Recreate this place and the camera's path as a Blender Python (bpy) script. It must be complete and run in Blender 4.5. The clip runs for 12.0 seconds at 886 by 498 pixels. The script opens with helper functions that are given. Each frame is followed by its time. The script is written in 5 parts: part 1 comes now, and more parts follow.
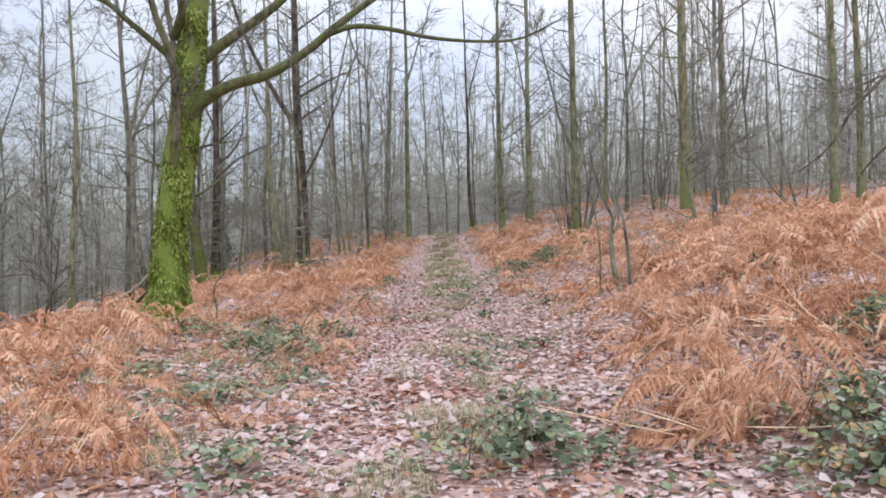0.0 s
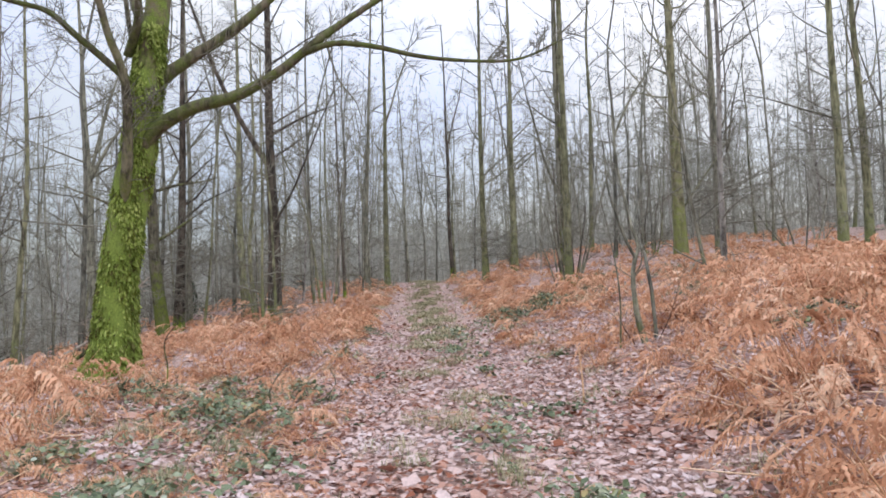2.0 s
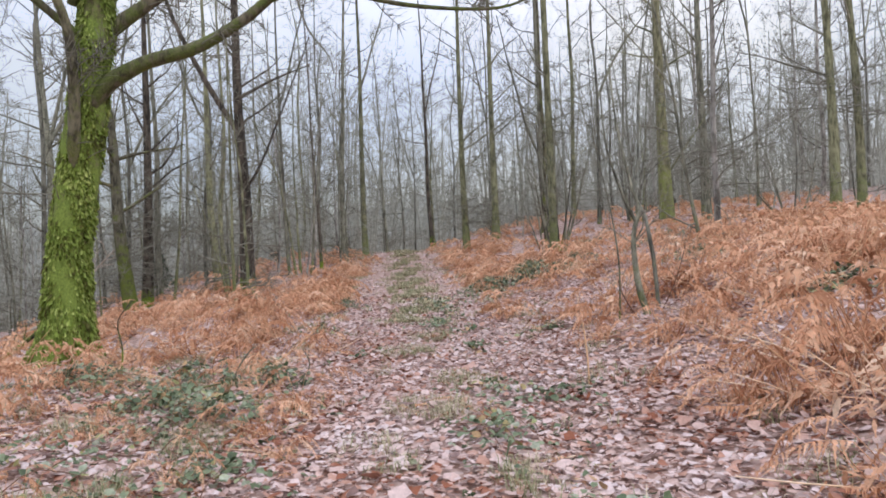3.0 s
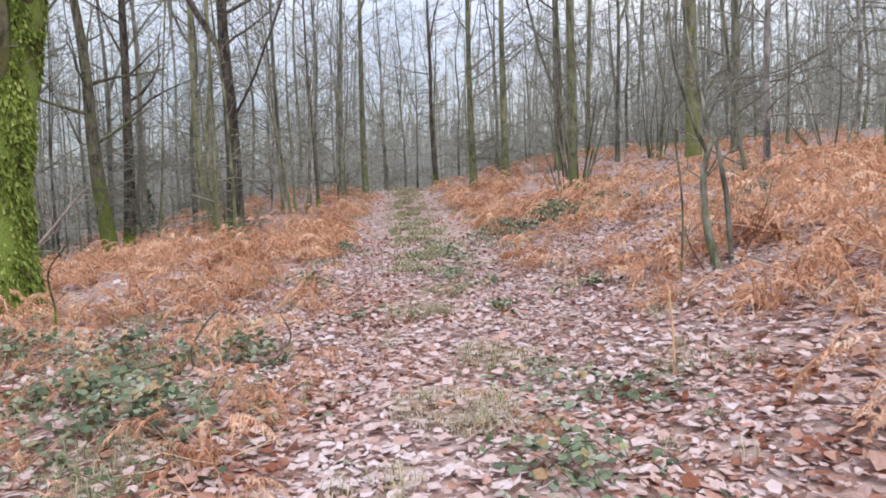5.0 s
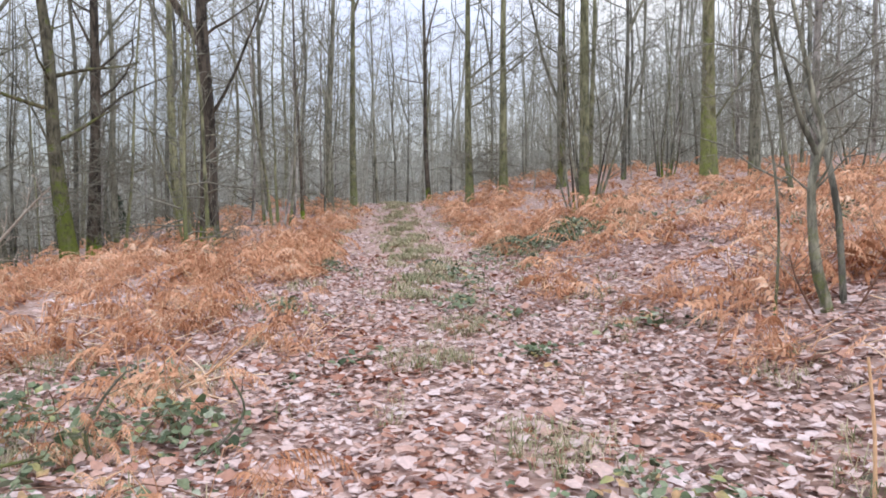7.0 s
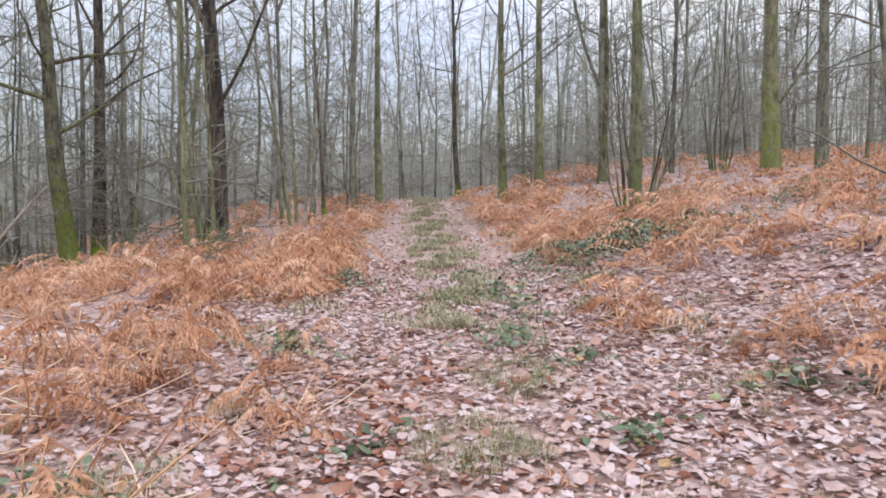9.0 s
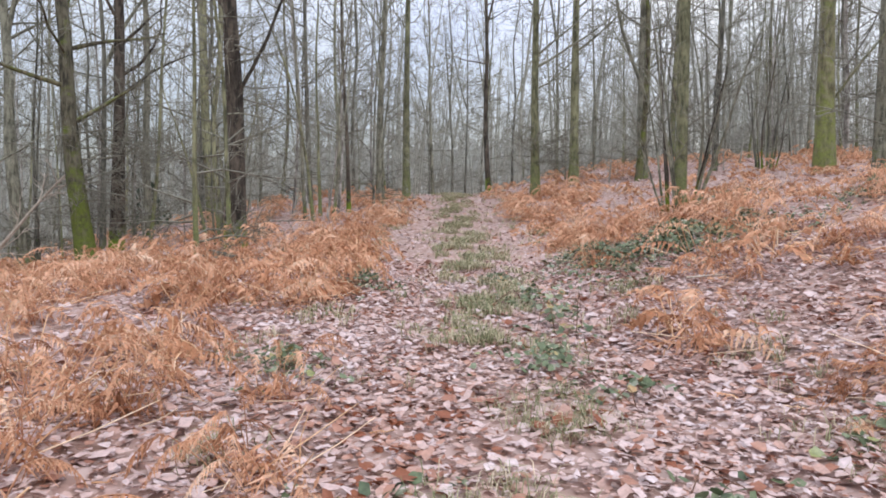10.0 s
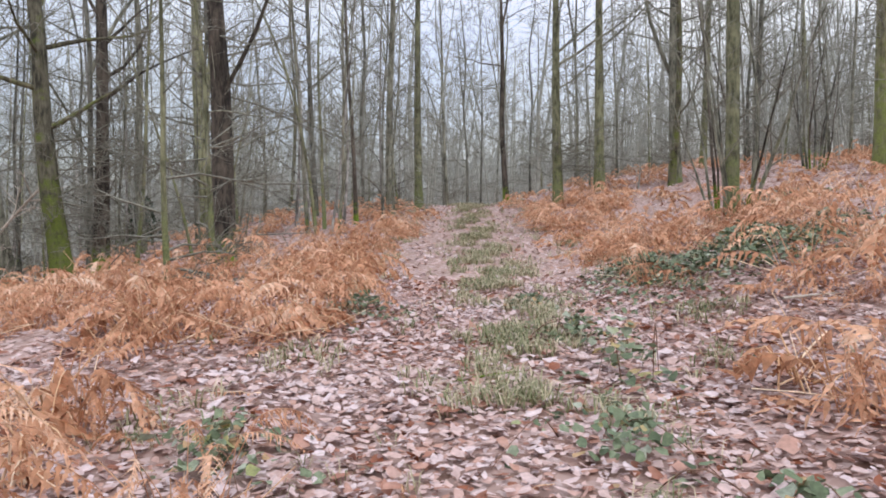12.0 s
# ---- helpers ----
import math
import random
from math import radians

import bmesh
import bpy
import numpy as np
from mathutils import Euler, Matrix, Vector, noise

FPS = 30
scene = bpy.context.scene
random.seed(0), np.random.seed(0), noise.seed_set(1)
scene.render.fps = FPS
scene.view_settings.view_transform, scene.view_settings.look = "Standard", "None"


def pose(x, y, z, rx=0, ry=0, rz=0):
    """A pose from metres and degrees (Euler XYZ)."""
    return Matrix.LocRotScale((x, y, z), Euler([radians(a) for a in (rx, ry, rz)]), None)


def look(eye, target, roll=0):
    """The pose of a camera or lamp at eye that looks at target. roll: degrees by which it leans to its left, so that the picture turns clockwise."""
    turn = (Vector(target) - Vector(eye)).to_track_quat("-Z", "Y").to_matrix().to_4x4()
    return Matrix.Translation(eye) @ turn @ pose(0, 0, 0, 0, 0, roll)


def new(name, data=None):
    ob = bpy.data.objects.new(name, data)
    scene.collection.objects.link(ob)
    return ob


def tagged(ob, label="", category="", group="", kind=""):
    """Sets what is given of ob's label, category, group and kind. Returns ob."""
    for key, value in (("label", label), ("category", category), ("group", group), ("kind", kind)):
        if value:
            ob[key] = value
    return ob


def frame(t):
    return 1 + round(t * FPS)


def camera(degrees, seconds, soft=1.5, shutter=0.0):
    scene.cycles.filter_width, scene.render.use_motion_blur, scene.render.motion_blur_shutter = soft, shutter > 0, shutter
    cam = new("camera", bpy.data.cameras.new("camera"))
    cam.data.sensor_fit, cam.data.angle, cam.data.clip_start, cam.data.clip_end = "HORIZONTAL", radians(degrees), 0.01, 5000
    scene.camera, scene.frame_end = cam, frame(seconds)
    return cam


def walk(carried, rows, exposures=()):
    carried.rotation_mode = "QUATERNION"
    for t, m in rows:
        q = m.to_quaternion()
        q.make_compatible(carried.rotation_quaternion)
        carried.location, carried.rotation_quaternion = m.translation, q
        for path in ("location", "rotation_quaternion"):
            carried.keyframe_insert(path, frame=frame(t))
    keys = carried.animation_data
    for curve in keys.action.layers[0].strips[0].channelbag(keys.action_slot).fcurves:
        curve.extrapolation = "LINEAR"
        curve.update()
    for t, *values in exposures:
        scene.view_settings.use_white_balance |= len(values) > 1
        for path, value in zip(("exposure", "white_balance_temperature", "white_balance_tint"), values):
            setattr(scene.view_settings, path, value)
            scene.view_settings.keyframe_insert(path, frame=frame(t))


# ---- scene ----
cam = camera(62.8, 12.0, soft=1.8)
SKY_LOW, SKY_HIGH, STOPS = 0.14, 2.85, -0.2
PATH = [
    (0, (0.102, 0.234, 1.253), (0.095, 2.234, 1.24), -1.6),
    (0.5, (-0.007, 0.777, 1.26), (0.013, 2.777, 1.27), -2.2),
    (1, (-0.069, 1.302, 1.243), (-0.057, 3.3, 1.334), -3.0),
    (1.5, (-0.205, 1.857, 1.206), (-0.171, 3.854, 1.317), -1.8),
    (2, (-0.27, 2.313, 1.172), (-0.201, 4.308, 1.293), -1.8),
    (2.5, (-0.231, 2.905, 1.176), (-0.163, 4.903, 1.237), -1.7),
    (3, (-0.327, 3.41, 1.183), (-0.2, 5.405, 1.217), -2.6),
    (3.5, (-0.372, 3.97, 1.148), (-0.235, 5.965, 1.124), -2.8),
    (3.7, (-0.352, 4.243, 1.157), (-0.241, 6.239, 1.098), -2.7),
    (5.3, (-0.448, 6.052, 1.187), (-0.326, 8.044, 1.053), -2.0),
    (5.5, (-0.468, 6.273, 1.188), (-0.342, 8.265, 1.058), -2.4),
    (6, (-0.584, 6.846, 1.197), (-0.437, 8.837, 1.077), -3.4),
    (6.5, (-0.585, 7.426, 1.147), (-0.429, 9.418, 1.061), -2.0),
    (7, (-0.613, 8.055, 1.126), (-0.451, 10.047, 1.038), -0.5),
    (7.2, (-0.613, 8.313, 1.136), (-0.441, 10.304, 1.06), -0.9),
    (8.8, (-0.617, 10.147, 1.285), (-0.504, 12.141, 1.188), -0.7),
    (9, (-0.624, 10.345, 1.281), (-0.535, 12.34, 1.176), -0.6),
    (9.5, (-0.53, 10.945, 1.312), (-0.5, 12.942, 1.21), -0.6),
    (10, (-0.546, 11.479, 1.29), (-0.538, 13.476, 1.174), 0.2),
    (10.5, (-0.539, 11.933, 1.285), (-0.571, 13.93, 1.182), -0.3),
    (11, (-0.496, 12.534, 1.276), (-0.564, 14.53, 1.171), -0.1),
    (11.5, (-0.573, 13.14, 1.231), (-0.615, 15.137, 1.138), -0.4),
    (12, (-0.56, 13.745, 1.18), (-0.594, 15.743, 1.102), -0.7),
]
walk(cam, [(t, look(eye, target, roll)) for t, eye, target, roll in PATH], exposures=((0, STOPS), (1.5, STOPS), (2.5, STOPS - 0.14), (3.5, STOPS - 0.14), (5.5, STOPS + 0.1), (9.5, STOPS + 0.06), (12, STOPS)))


# ---- world, sun, exposure ----
world = bpy.data.worlds.new("overcast")
scene.world = world
world.use_nodes = True
wn, wl = world.node_tree.nodes, world.node_tree.links
wn.clear()
sky = wn.new("ShaderNodeTexSky")
sky.sky_type, sky.sun_disc = "NISHITA", False
sky.sun_elevation, sky.sun_rotation = radians(38), radians(20)
w_geo = wn.new("ShaderNodeTexCoord")
w_sep = wn.new("ShaderNodeSeparateXYZ")
wl.new(w_geo.outputs["Generated"], w_sep.inputs[0])
w_ramp = wn.new("ShaderNodeMapRange")          # an overcast sky is about three times brighter overhead
w_ramp.inputs["From Min"].default_value, w_ramp.inputs["From Max"].default_value = 0.0, 1.0
w_ramp.inputs["To Min"].default_value, w_ramp.inputs["To Max"].default_value = SKY_LOW, SKY_HIGH
wl.new(w_sep.outputs["Z"], w_ramp.inputs["Value"])
w_noise = wn.new("ShaderNodeTexNoise")
w_noise.inputs["Scale"].default_value, w_noise.inputs["Detail"].default_value = 2.2, 5
wl.new(w_geo.outputs["Generated"], w_noise.inputs["Vector"])
w_cloud = wn.new("ShaderNodeMapRange")
w_cloud.inputs["From Min"].default_value, w_cloud.inputs["From Max"].default_value = 0.35, 0.65
wl.new(w_noise.outputs["Fac"], w_cloud.inputs["Value"])
w_mix = wn.new("ShaderNodeMix")
w_mix.data_type = "RGBA"
w_mix.inputs[6].default_value, w_mix.inputs[7].default_value = (0.70, 0.77, 1.0, 1), (0.97, 0.97, 1.0, 1)
wl.new(w_cloud.outputs[0], w_mix.inputs[0])
w_bg_cloud = wn.new("ShaderNodeBackground")
wl.new(w_mix.outputs[2], w_bg_cloud.inputs["Color"])
wl.new(w_ramp.outputs[0], w_bg_cloud.inputs["Strength"])
w_bg_sky = wn.new("ShaderNodeBackground")
w_bg_sky.inputs["Strength"].default_value = 0.05
wl.new(sky.outputs[0], w_bg_sky.inputs["Color"])
w_add = wn.new("ShaderNodeAddShader")
wl.new(w_bg_cloud.outputs[0], w_add.inputs[0])
wl.new(w_bg_sky.outputs[0], w_add.inputs[1])
w_out = wn.new("ShaderNodeOutputWorld")
wl.new(w_add.outputs[0], w_out.inputs["Surface"])

sun = new("sun", bpy.data.lights.new("sun", "SUN"))
sun.data.energy, sun.data.angle, sun.data.color = 1.2, radians(25), (1.0, 0.96, 0.9)
sun.matrix_world = look((8, -10, 20), (0, 10, 0))

# ---- the lie of the land ----
ALONG_Y = (-60, 0, 10, 14, 17, 20, 24, 29, 33, 37, 41, 45, 49, 56, 70, 120, 400)
ALONG_Z = (-1.2, -0.28, -0.34, -0.28, -0.19, -0.02, 0.12, 0.28, 0.45, 0.88, 1.32, 1.75, 1.95, 1.85, 1.6, 0, -6)
ACROSS_X = (-400, -60, -30, -18, -10, -6, -4, -1.9, 1.7, 2.6, 3.6, 5.2, 8.5, 10.5, 14, 22, 45, 90, 400)
ACROSS_Z = (-22, -9, -5, -2.4, -0.65, -0.08, 0.02, 0, 0, 0.22, 0.5, 0.9, 1.45, 1.70, 1.84, 2.25, 3.9, 7, 12)


def lie(xs, ys):
    """Height of the bare ground, for arrays of places."""
    xs, ys = np.asarray(xs, float), np.asarray(ys, float)
    a = sum(np.interp(ys + d, ALONG_Y, ALONG_Z) for d in (-2.4, -1.2, 0, 1.2, 2.4)) / 5
    c = sum(np.interp(xs + d, ACROSS_X, ACROSS_Z) for d in (-0.8, -0.4, 0, 0.4, 0.8)) / 5
    bump = 0.05 * np.sin(1.7 * xs + 0.6 * np.sin(1.1 * ys)) * np.sin(1.3 * ys + 0.8 * np.sin(0.9 * xs))
    bump = bump * np.clip((np.abs(xs) - 1.2) / 2, 0.15, 1.6)
    wob = 0.12 * np.sin(0.35 * ys)
    ruts = -0.055 * np.exp(-((xs + 1.0 - wob) / 0.34) ** 2) - 0.055 * np.exp(-((xs - 1.2 - wob) / 0.36) ** 2)
    return a + c + bump + ruts


def lie1(x, y):
    return float(lie(np.array([x]), np.array([y]))[0])


# ---- materials ----
def material(name):
    m = bpy.data.materials.new(name)
    m.use_nodes = True
    n, l = m.node_tree.nodes, m.node_tree.links
    return m, n, l, n["Principled BSDF"]


def ramp_of(n, stops):
    r = n.new("ShaderNodeValToRGB")
    e = r.color_ramp.elements
    while len(e) < len(stops):
        e.new(0.5)
    for el, (p, c) in zip(e, stops):
        el.position, el.color = p, (*c, 1)
    return r


def noise_of(n, l, vec, scale, detail=4, rough=0.6):
    t = n.new("ShaderNodeTexNoise")
    t.inputs["Scale"].default_value, t.inputs["Detail"].default_value, t.inputs["Roughness"].default_value = scale, detail, rough
    l.new(vec, t.inputs["Vector"])
    return t


def mix_of(n, l, fac, a, b, how="MIX"):
    m = n.new("ShaderNodeMix")
    m.data_type, m.blend_type = "RGBA", how
    for sock, v in ((m.inputs[0], fac), (m.inputs[6], a), (m.inputs[7], b)):
        if isinstance(v, (int, float)):
            sock.default_value = v
        elif isinstance(v, tuple):
            sock.default_value = (*v, 1)
        else:
            l.new(v, sock)
    return m.outputs[2]


def bump_of(n, l, height, strength, distance, bsdf):
    b = n.new("ShaderNodeBump")
    b.inputs["Strength"].default_value, b.inputs["Distance"].default_value = strength, distance
    l.new(height, b.inputs["Height"])
    l.new(b.outputs[0], bsdf.inputs["Normal"])


def bark(name, dark, light, moss=(0.12, 0.17, 0.03), moss_low=0.0, moss_up=0.0, moss_top=2.0, grain=9.0):
    """Ridged bark with moss: moss_low at the foot, fading to moss_up at moss_top metres."""
    m, n, l, b = material(name)
    tc = n.new("ShaderNodeTexCoord")
    info = n.new("ShaderNodeObjectInfo")
    mp = n.new("ShaderNodeMapping")
    mp.inputs["Scale"].default_value = (1, 1, 0.22)
    l.new(tc.outputs["Object"], mp.inputs["Vector"])
    ridges = noise_of(n, l, mp.outputs[0], grain, 6, 0.7)
    blot = noise_of(n, l, tc.outputs["Object"], 1.6, 3)
    base = ramp_of(n, ((0.42, dark), (0.58, light)))
    l.new(ridges.outputs["Fac"], base.inputs[0])
    hsv = n.new("ShaderNodeHueSaturation")
    v = n.new("ShaderNodeMapRange")
    v.inputs["To Min"].default_value, v.inputs["To Max"].default_value = 0.7, 1.3
    l.new(info.outputs["Random"], v.inputs["Value"])
    l.new(v.outputs[0], hsv.inputs["Value"])
    l.new(base.outputs[0], hsv.inputs["Color"])
    lichen = ramp_of(n, ((0.5, (0, 0, 0)), (0.68, (0.55, 0.55, 0.55))))
    l.new(blot.outputs["Fac"], lichen.inputs[0])
    col = mix_of(n, l, lichen.outputs[0], hsv.outputs[0], tuple(min(1, 1.5 * c) for c in light))
    sep = n.new("ShaderNodeSeparateXYZ")
    l.new(tc.outputs["Object"], sep.inputs[0])
    amount = n.new("ShaderNodeMapRange")
    amount.inputs["From Min"].default_value, amount.inputs["From Max"].default_value = 0.0, moss_top
    amount.inputs["To Min"].default_value, amount.inputs["To Max"].default_value = moss_low, moss_up
    l.new(sep.outputs["Z"], amount.inputs["Value"])
    patch = noise_of(n, l, tc.outputs["Object"], 3.1, 6, 0.7)
    add = n.new("ShaderNodeMath")
    add.operation = "ADD"
    l.new(patch.outputs["Fac"], add.inputs[0])
    l.new(amount.outputs[0], add.inputs[1])
    edge = n.new("ShaderNodeMapRange")
    edge.inputs["From Min"].default_value, edge.inputs["From Max"].default_value = 0.72, 0.9
    l.new(add.outputs[0], edge.inputs["Value"])
    tuft = noise_of(n, l, tc.outputs["Object"], 38, 4, 0.7)
    green = ramp_of(n, ((0.3, tuple(0.45 * c for c in moss)), (0.55, moss), (0.75, (moss[0] * 1.7, moss[1] * 1.5, moss[2] * 1.4))))
    l.new(tuft.outputs["Fac"], green.inputs[0])
    col = mix_of(n, l, edge.outputs[0], col, green.outputs[0])
    l.new(col, b.inputs["Base Color"])
    b.inputs["Roughness"].default_value = 0.9
    b.inputs["Specular IOR Level"].default_value = 0.2
    bump_of(n, l, ridges.outputs["Fac"], 0.8, 0.03, b)
    return m


def leafy(name, stops, rough=0.7, thin=0.25, scale=30.0, spread=0.5, wide=0.25, drift_scale=0.7, own=1.0):
    """Dry or green leaves: a colour of its own for each leaf, a drift of colour over metres, fine mottling.
    own: how far the single leaf's tone counts; the rest is the tone of the whole frond or plant."""
    m, n, l, b = material(name)
    geo = n.new("ShaderNodeNewGeometry")
    tc = n.new("ShaderNodeTexCoord")
    r = ramp_of(n, stops)
    drift = noise_of(n, l, geo.outputs["Position"], drift_scale, 3)
    sc = n.new("ShaderNodeMapRange")
    sc.inputs["From Min"].default_value, sc.inputs["From Max"].default_value = 0.3, 0.7
    sc.inputs["To Min"].default_value, sc.inputs["To Max"].default_value = -wide, wide
    l.new(drift.outputs["Fac"], sc.inputs["Value"])
    add = n.new("ShaderNodeMath")
    add.operation = "ADD"
    if own < 1:
        info = n.new("ShaderNodeObjectInfo")
        tone = n.new("ShaderNodeMix")
        tone.inputs[0].default_value = own
        l.new(info.outputs["Random"], tone.inputs[2])
        l.new(geo.outputs["Random Per Island"], tone.inputs[3])
        l.new(tone.outputs[0], add.inputs[0])
    else:
        l.new(geo.outputs["Random Per Island"], add.inputs[0])
    l.new(sc.outputs[0], add.inputs[1])
    l.new(add.outputs[0], r.inputs[0])
    mott = noise_of(n, l, tc.outputs["Object"], scale, 3)
    val = n.new("ShaderNodeMapRange")
    val.inputs["From Min"].default_value, val.inputs["From Max"].default_value = 0.25, 0.75
    val.inputs["To Min"].default_value, val.inputs["To Max"].default_value = 1 - spread, 1 + spread
    l.new(mott.outputs["Fac"], val.inputs["Value"])
    hsv = n.new("ShaderNodeHueSaturation")
    l.new(val.outputs[0], hsv.inputs["Value"])
    l.new(r.outputs[0], hsv.inputs["Color"])
    l.new(hsv.outputs[0], b.inputs["Base Color"])
    b.inputs["Roughness"].default_value = rough
    b.inputs["Specular IOR Level"].default_value = 0.3
    if thin:
        tr = n.new("ShaderNodeBsdfTranslucent")
        l.new(hsv.outputs[0], tr.inputs["Color"])
        mx = n.new("ShaderNodeMixShader")
        mx.inputs[0].default_value = thin
        l.new(b.outputs[0], mx.inputs[1])
        l.new(tr.outputs[0], mx.inputs[2])
        l.new(mx.outputs[0], n["Material Output"].inputs["Surface"])
    return m


def ground_material():
    m, n, l, b = material("forest_floor")
    geo = n.new("ShaderNodeNewGeometry")
    vor = n.new("ShaderNodeTexVoronoi")
    vor.inputs["Scale"].default_value = 15
    warp = noise_of(n, l, geo.outputs["Position"], 9, 3)
    mixv = n.new("ShaderNodeMix")
    mixv.data_type = "RGBA"
    mixv.inputs[0].default_value = 0.08
    l.new(geo.outputs["Position"], mixv.inputs[6])
    l.new(warp.outputs["Color"], mixv.inputs[7])
    l.new(mixv.outputs[2], vor.inputs["Vector"])
    sep = n.new("ShaderNodeSeparateColor")
    l.new(vor.outputs["Color"], sep.inputs[0])
    leaf = ramp_of(n, ((0.0, (0.17, 0.085, 0.06)), (0.3, (0.34, 0.21, 0.175)), (0.7, (0.46, 0.325, 0.29)), (1.0, (0.57, 0.44, 0.415))))
    l.new(sep.outputs[0], leaf.inputs[0])
    big = noise_of(n, l, geo.outputs["Position"], 0.9, 4)
    soil = ramp_of(n, ((0.35, (0.10, 0.07, 0.05)), (0.65, (0.24, 0.16, 0.125))))
    l.new(warp.outputs["Fac"], soil.inputs[0])
    k = n.new("ShaderNodeMapRange")
    k.inputs["From Min"].default_value, k.inputs["From Max"].default_value = 0.35, 0.75
    k.inputs["To Min"].default_value, k.inputs["To Max"].default_value = 0.1, 0.6
    l.new(big.outputs["Fac"], k.inputs["Value"])
    col = mix_of(n, l, k.outputs[0], leaf.outputs[0], soil.outputs[0])
    l.new(col, b.inputs["Base Color"])
    b.inputs["Roughness"].default_value = 0.85
    bump_of(n, l, sep.outputs[0], 0.7, 0.03, b)
    return m


def plain_rough(name, a, c, scale, stretch=(1, 1, 1)):
    m, n, l, b = material(name)
    tc = n.new("ShaderNodeTexCoord")
    mp = n.new("ShaderNodeMapping")
    mp.inputs["Scale"].default_value = stretch
    l.new(tc.outputs["Object"], mp.inputs["Vector"])
    t = noise_of(n, l, mp.outputs[0], scale, 6, 0.7)
    r = ramp_of(n, ((0.35, a), (0.65, c)))
    l.new(t.outputs["Fac"], r.inputs[0])
    l.new(r.outputs[0], b.inputs["Base Color"])
    b.inputs["Roughness"].default_value = 0.9
    bump_of(n, l, t.outputs["Fac"], 0.5, 0.02, b)
    return m


GREEN_MOSS = (0.17, 0.25, 0.03)
M_GROUND = ground_material()
M_OAK = bark("mossy_oak_bark", (0.06, 0.045, 0.03), (0.20, 0.16, 0.11), (0.20, 0.275, 0.06), 0.52, 0.26, 8, 11)
M_LIMB = bark("limb_bark", (0.045, 0.04, 0.03), (0.18, 0.165, 0.11), (0.15, 0.18, 0.05), 0.30, 0.2, 9)
M_OAK_LIMB = bark("mossy_limb_bark", (0.045, 0.04, 0.03), (0.17, 0.15, 0.105), (0.12, 0.15, 0.045), 0.34, 0.3, 9)
M_LEAN = bark("leaning_trunk_bark", (0.035, 0.033, 0.025), (0.13, 0.12, 0.085), (0.13, 0.165, 0.035), 0.42, 0.18, 4.0)
M_YELLOW = bark("yellow_green_bark", (0.09, 0.085, 0.05), (0.25, 0.24, 0.15), (0.21, 0.245, 0.08), 0.36, 0.12, 8)
M_DARK = bark("dark_bark", (0.03, 0.026, 0.022), (0.12, 0.10, 0.08), GREEN_MOSS, 0.55, -0.15, 1.5)
M_GREY = bark("grey_bark", (0.085, 0.085, 0.065), (0.27, 0.265, 0.205), (0.16, 0.20, 0.06), 0.3, 0.0, 2.5)
M_GREEN = bark("algae_green_bark", (0.085, 0.087, 0.052), (0.27, 0.27, 0.165), (0.20, 0.23, 0.10), 0.45, 0.0, 3.0)
M_SLATE = bark("slate_bark", (0.062, 0.062, 0.052), (0.21, 0.207, 0.172), (0.16, 0.20, 0.06), 0.3, 0.0, 2.0)
M_BIRCH = bark("birch_bark", (0.10, 0.09, 0.08), (0.42, 0.40, 0.37), (0.16, 0.20, 0.06), 0.1, 0.0, 2.0, 5)
M_TWIG = plain_rough("twig_bark", (0.095, 0.093, 0.073), (0.27, 0.262, 0.21), 14)
M_PALE = plain_rough("bleached_wood", (0.30, 0.25, 0.20), (0.55, 0.49, 0.42), 12, (1, 1, 0.3))
M_BRACKEN = leafy("dead_bracken", ((0.0, (0.29, 0.13, 0.07)), (0.3, (0.54, 0.28, 0.16)), (0.65, (0.72, 0.435, 0.285)), (0.9, (0.80, 0.56, 0.40)), (1.0, (0.80, 0.61, 0.46))), 0.8, 0.35, 20, 0.3, 0.3, 1.3, 0.4)
M_STALK = leafy("dead_stalk", ((0.0, (0.50, 0.27, 0.14)), (0.6, (0.74, 0.49, 0.30)), (1.0, (0.83, 0.66, 0.49))), 0.6, 0.0, 14, 0.25)
M_LITTER = leafy("fallen_leaf", ((0.0, (0.24, 0.08, 0.04)), (0.16, (0.43, 0.235, 0.175)), (0.4, (0.53, 0.375, 0.335)), (0.75, (0.59, 0.455, 0.435)), (1.0, (0.63, 0.525, 0.525))), 0.6, 0.15, 30, 0.22, 0.26)
M_LEAF = M_LITTER.copy()
M_LEAF.name = "single_leaf"
leaf_info = M_LEAF.node_tree.nodes.new("ShaderNodeObjectInfo")
for ln in list(M_LEAF.node_tree.links):
    if ln.from_socket.name == "Random Per Island":
        M_LEAF.node_tree.links.new(leaf_info.outputs["Random"], ln.to_socket)
M_BRAMBLE = leafy("bramble_leaf", ((0.0, (0.06, 0.085, 0.045)), (0.35, (0.13, 0.17, 0.09)), (0.68, (0.22, 0.26, 0.16)), (0.84, (0.36, 0.39, 0.31)), (0.9, (0.27, 0.29, 0.11)), (1.0, (0.42, 0.27, 0.14))), 0.5, 0.15, 30, 0.4)
M_CANE = plain_rough("bramble_cane", (0.12, 0.06, 0.04), (0.26, 0.15, 0.10), 20)
M_GRASS = leafy("winter_grass", ((0.0, (0.16, 0.19, 0.08)), (0.4, (0.29, 0.29, 0.16)), (0.75, (0.48, 0.42, 0.28)), (1.0, (0.64, 0.54, 0.40))), 0.6, 0.25, 10, 0.25)
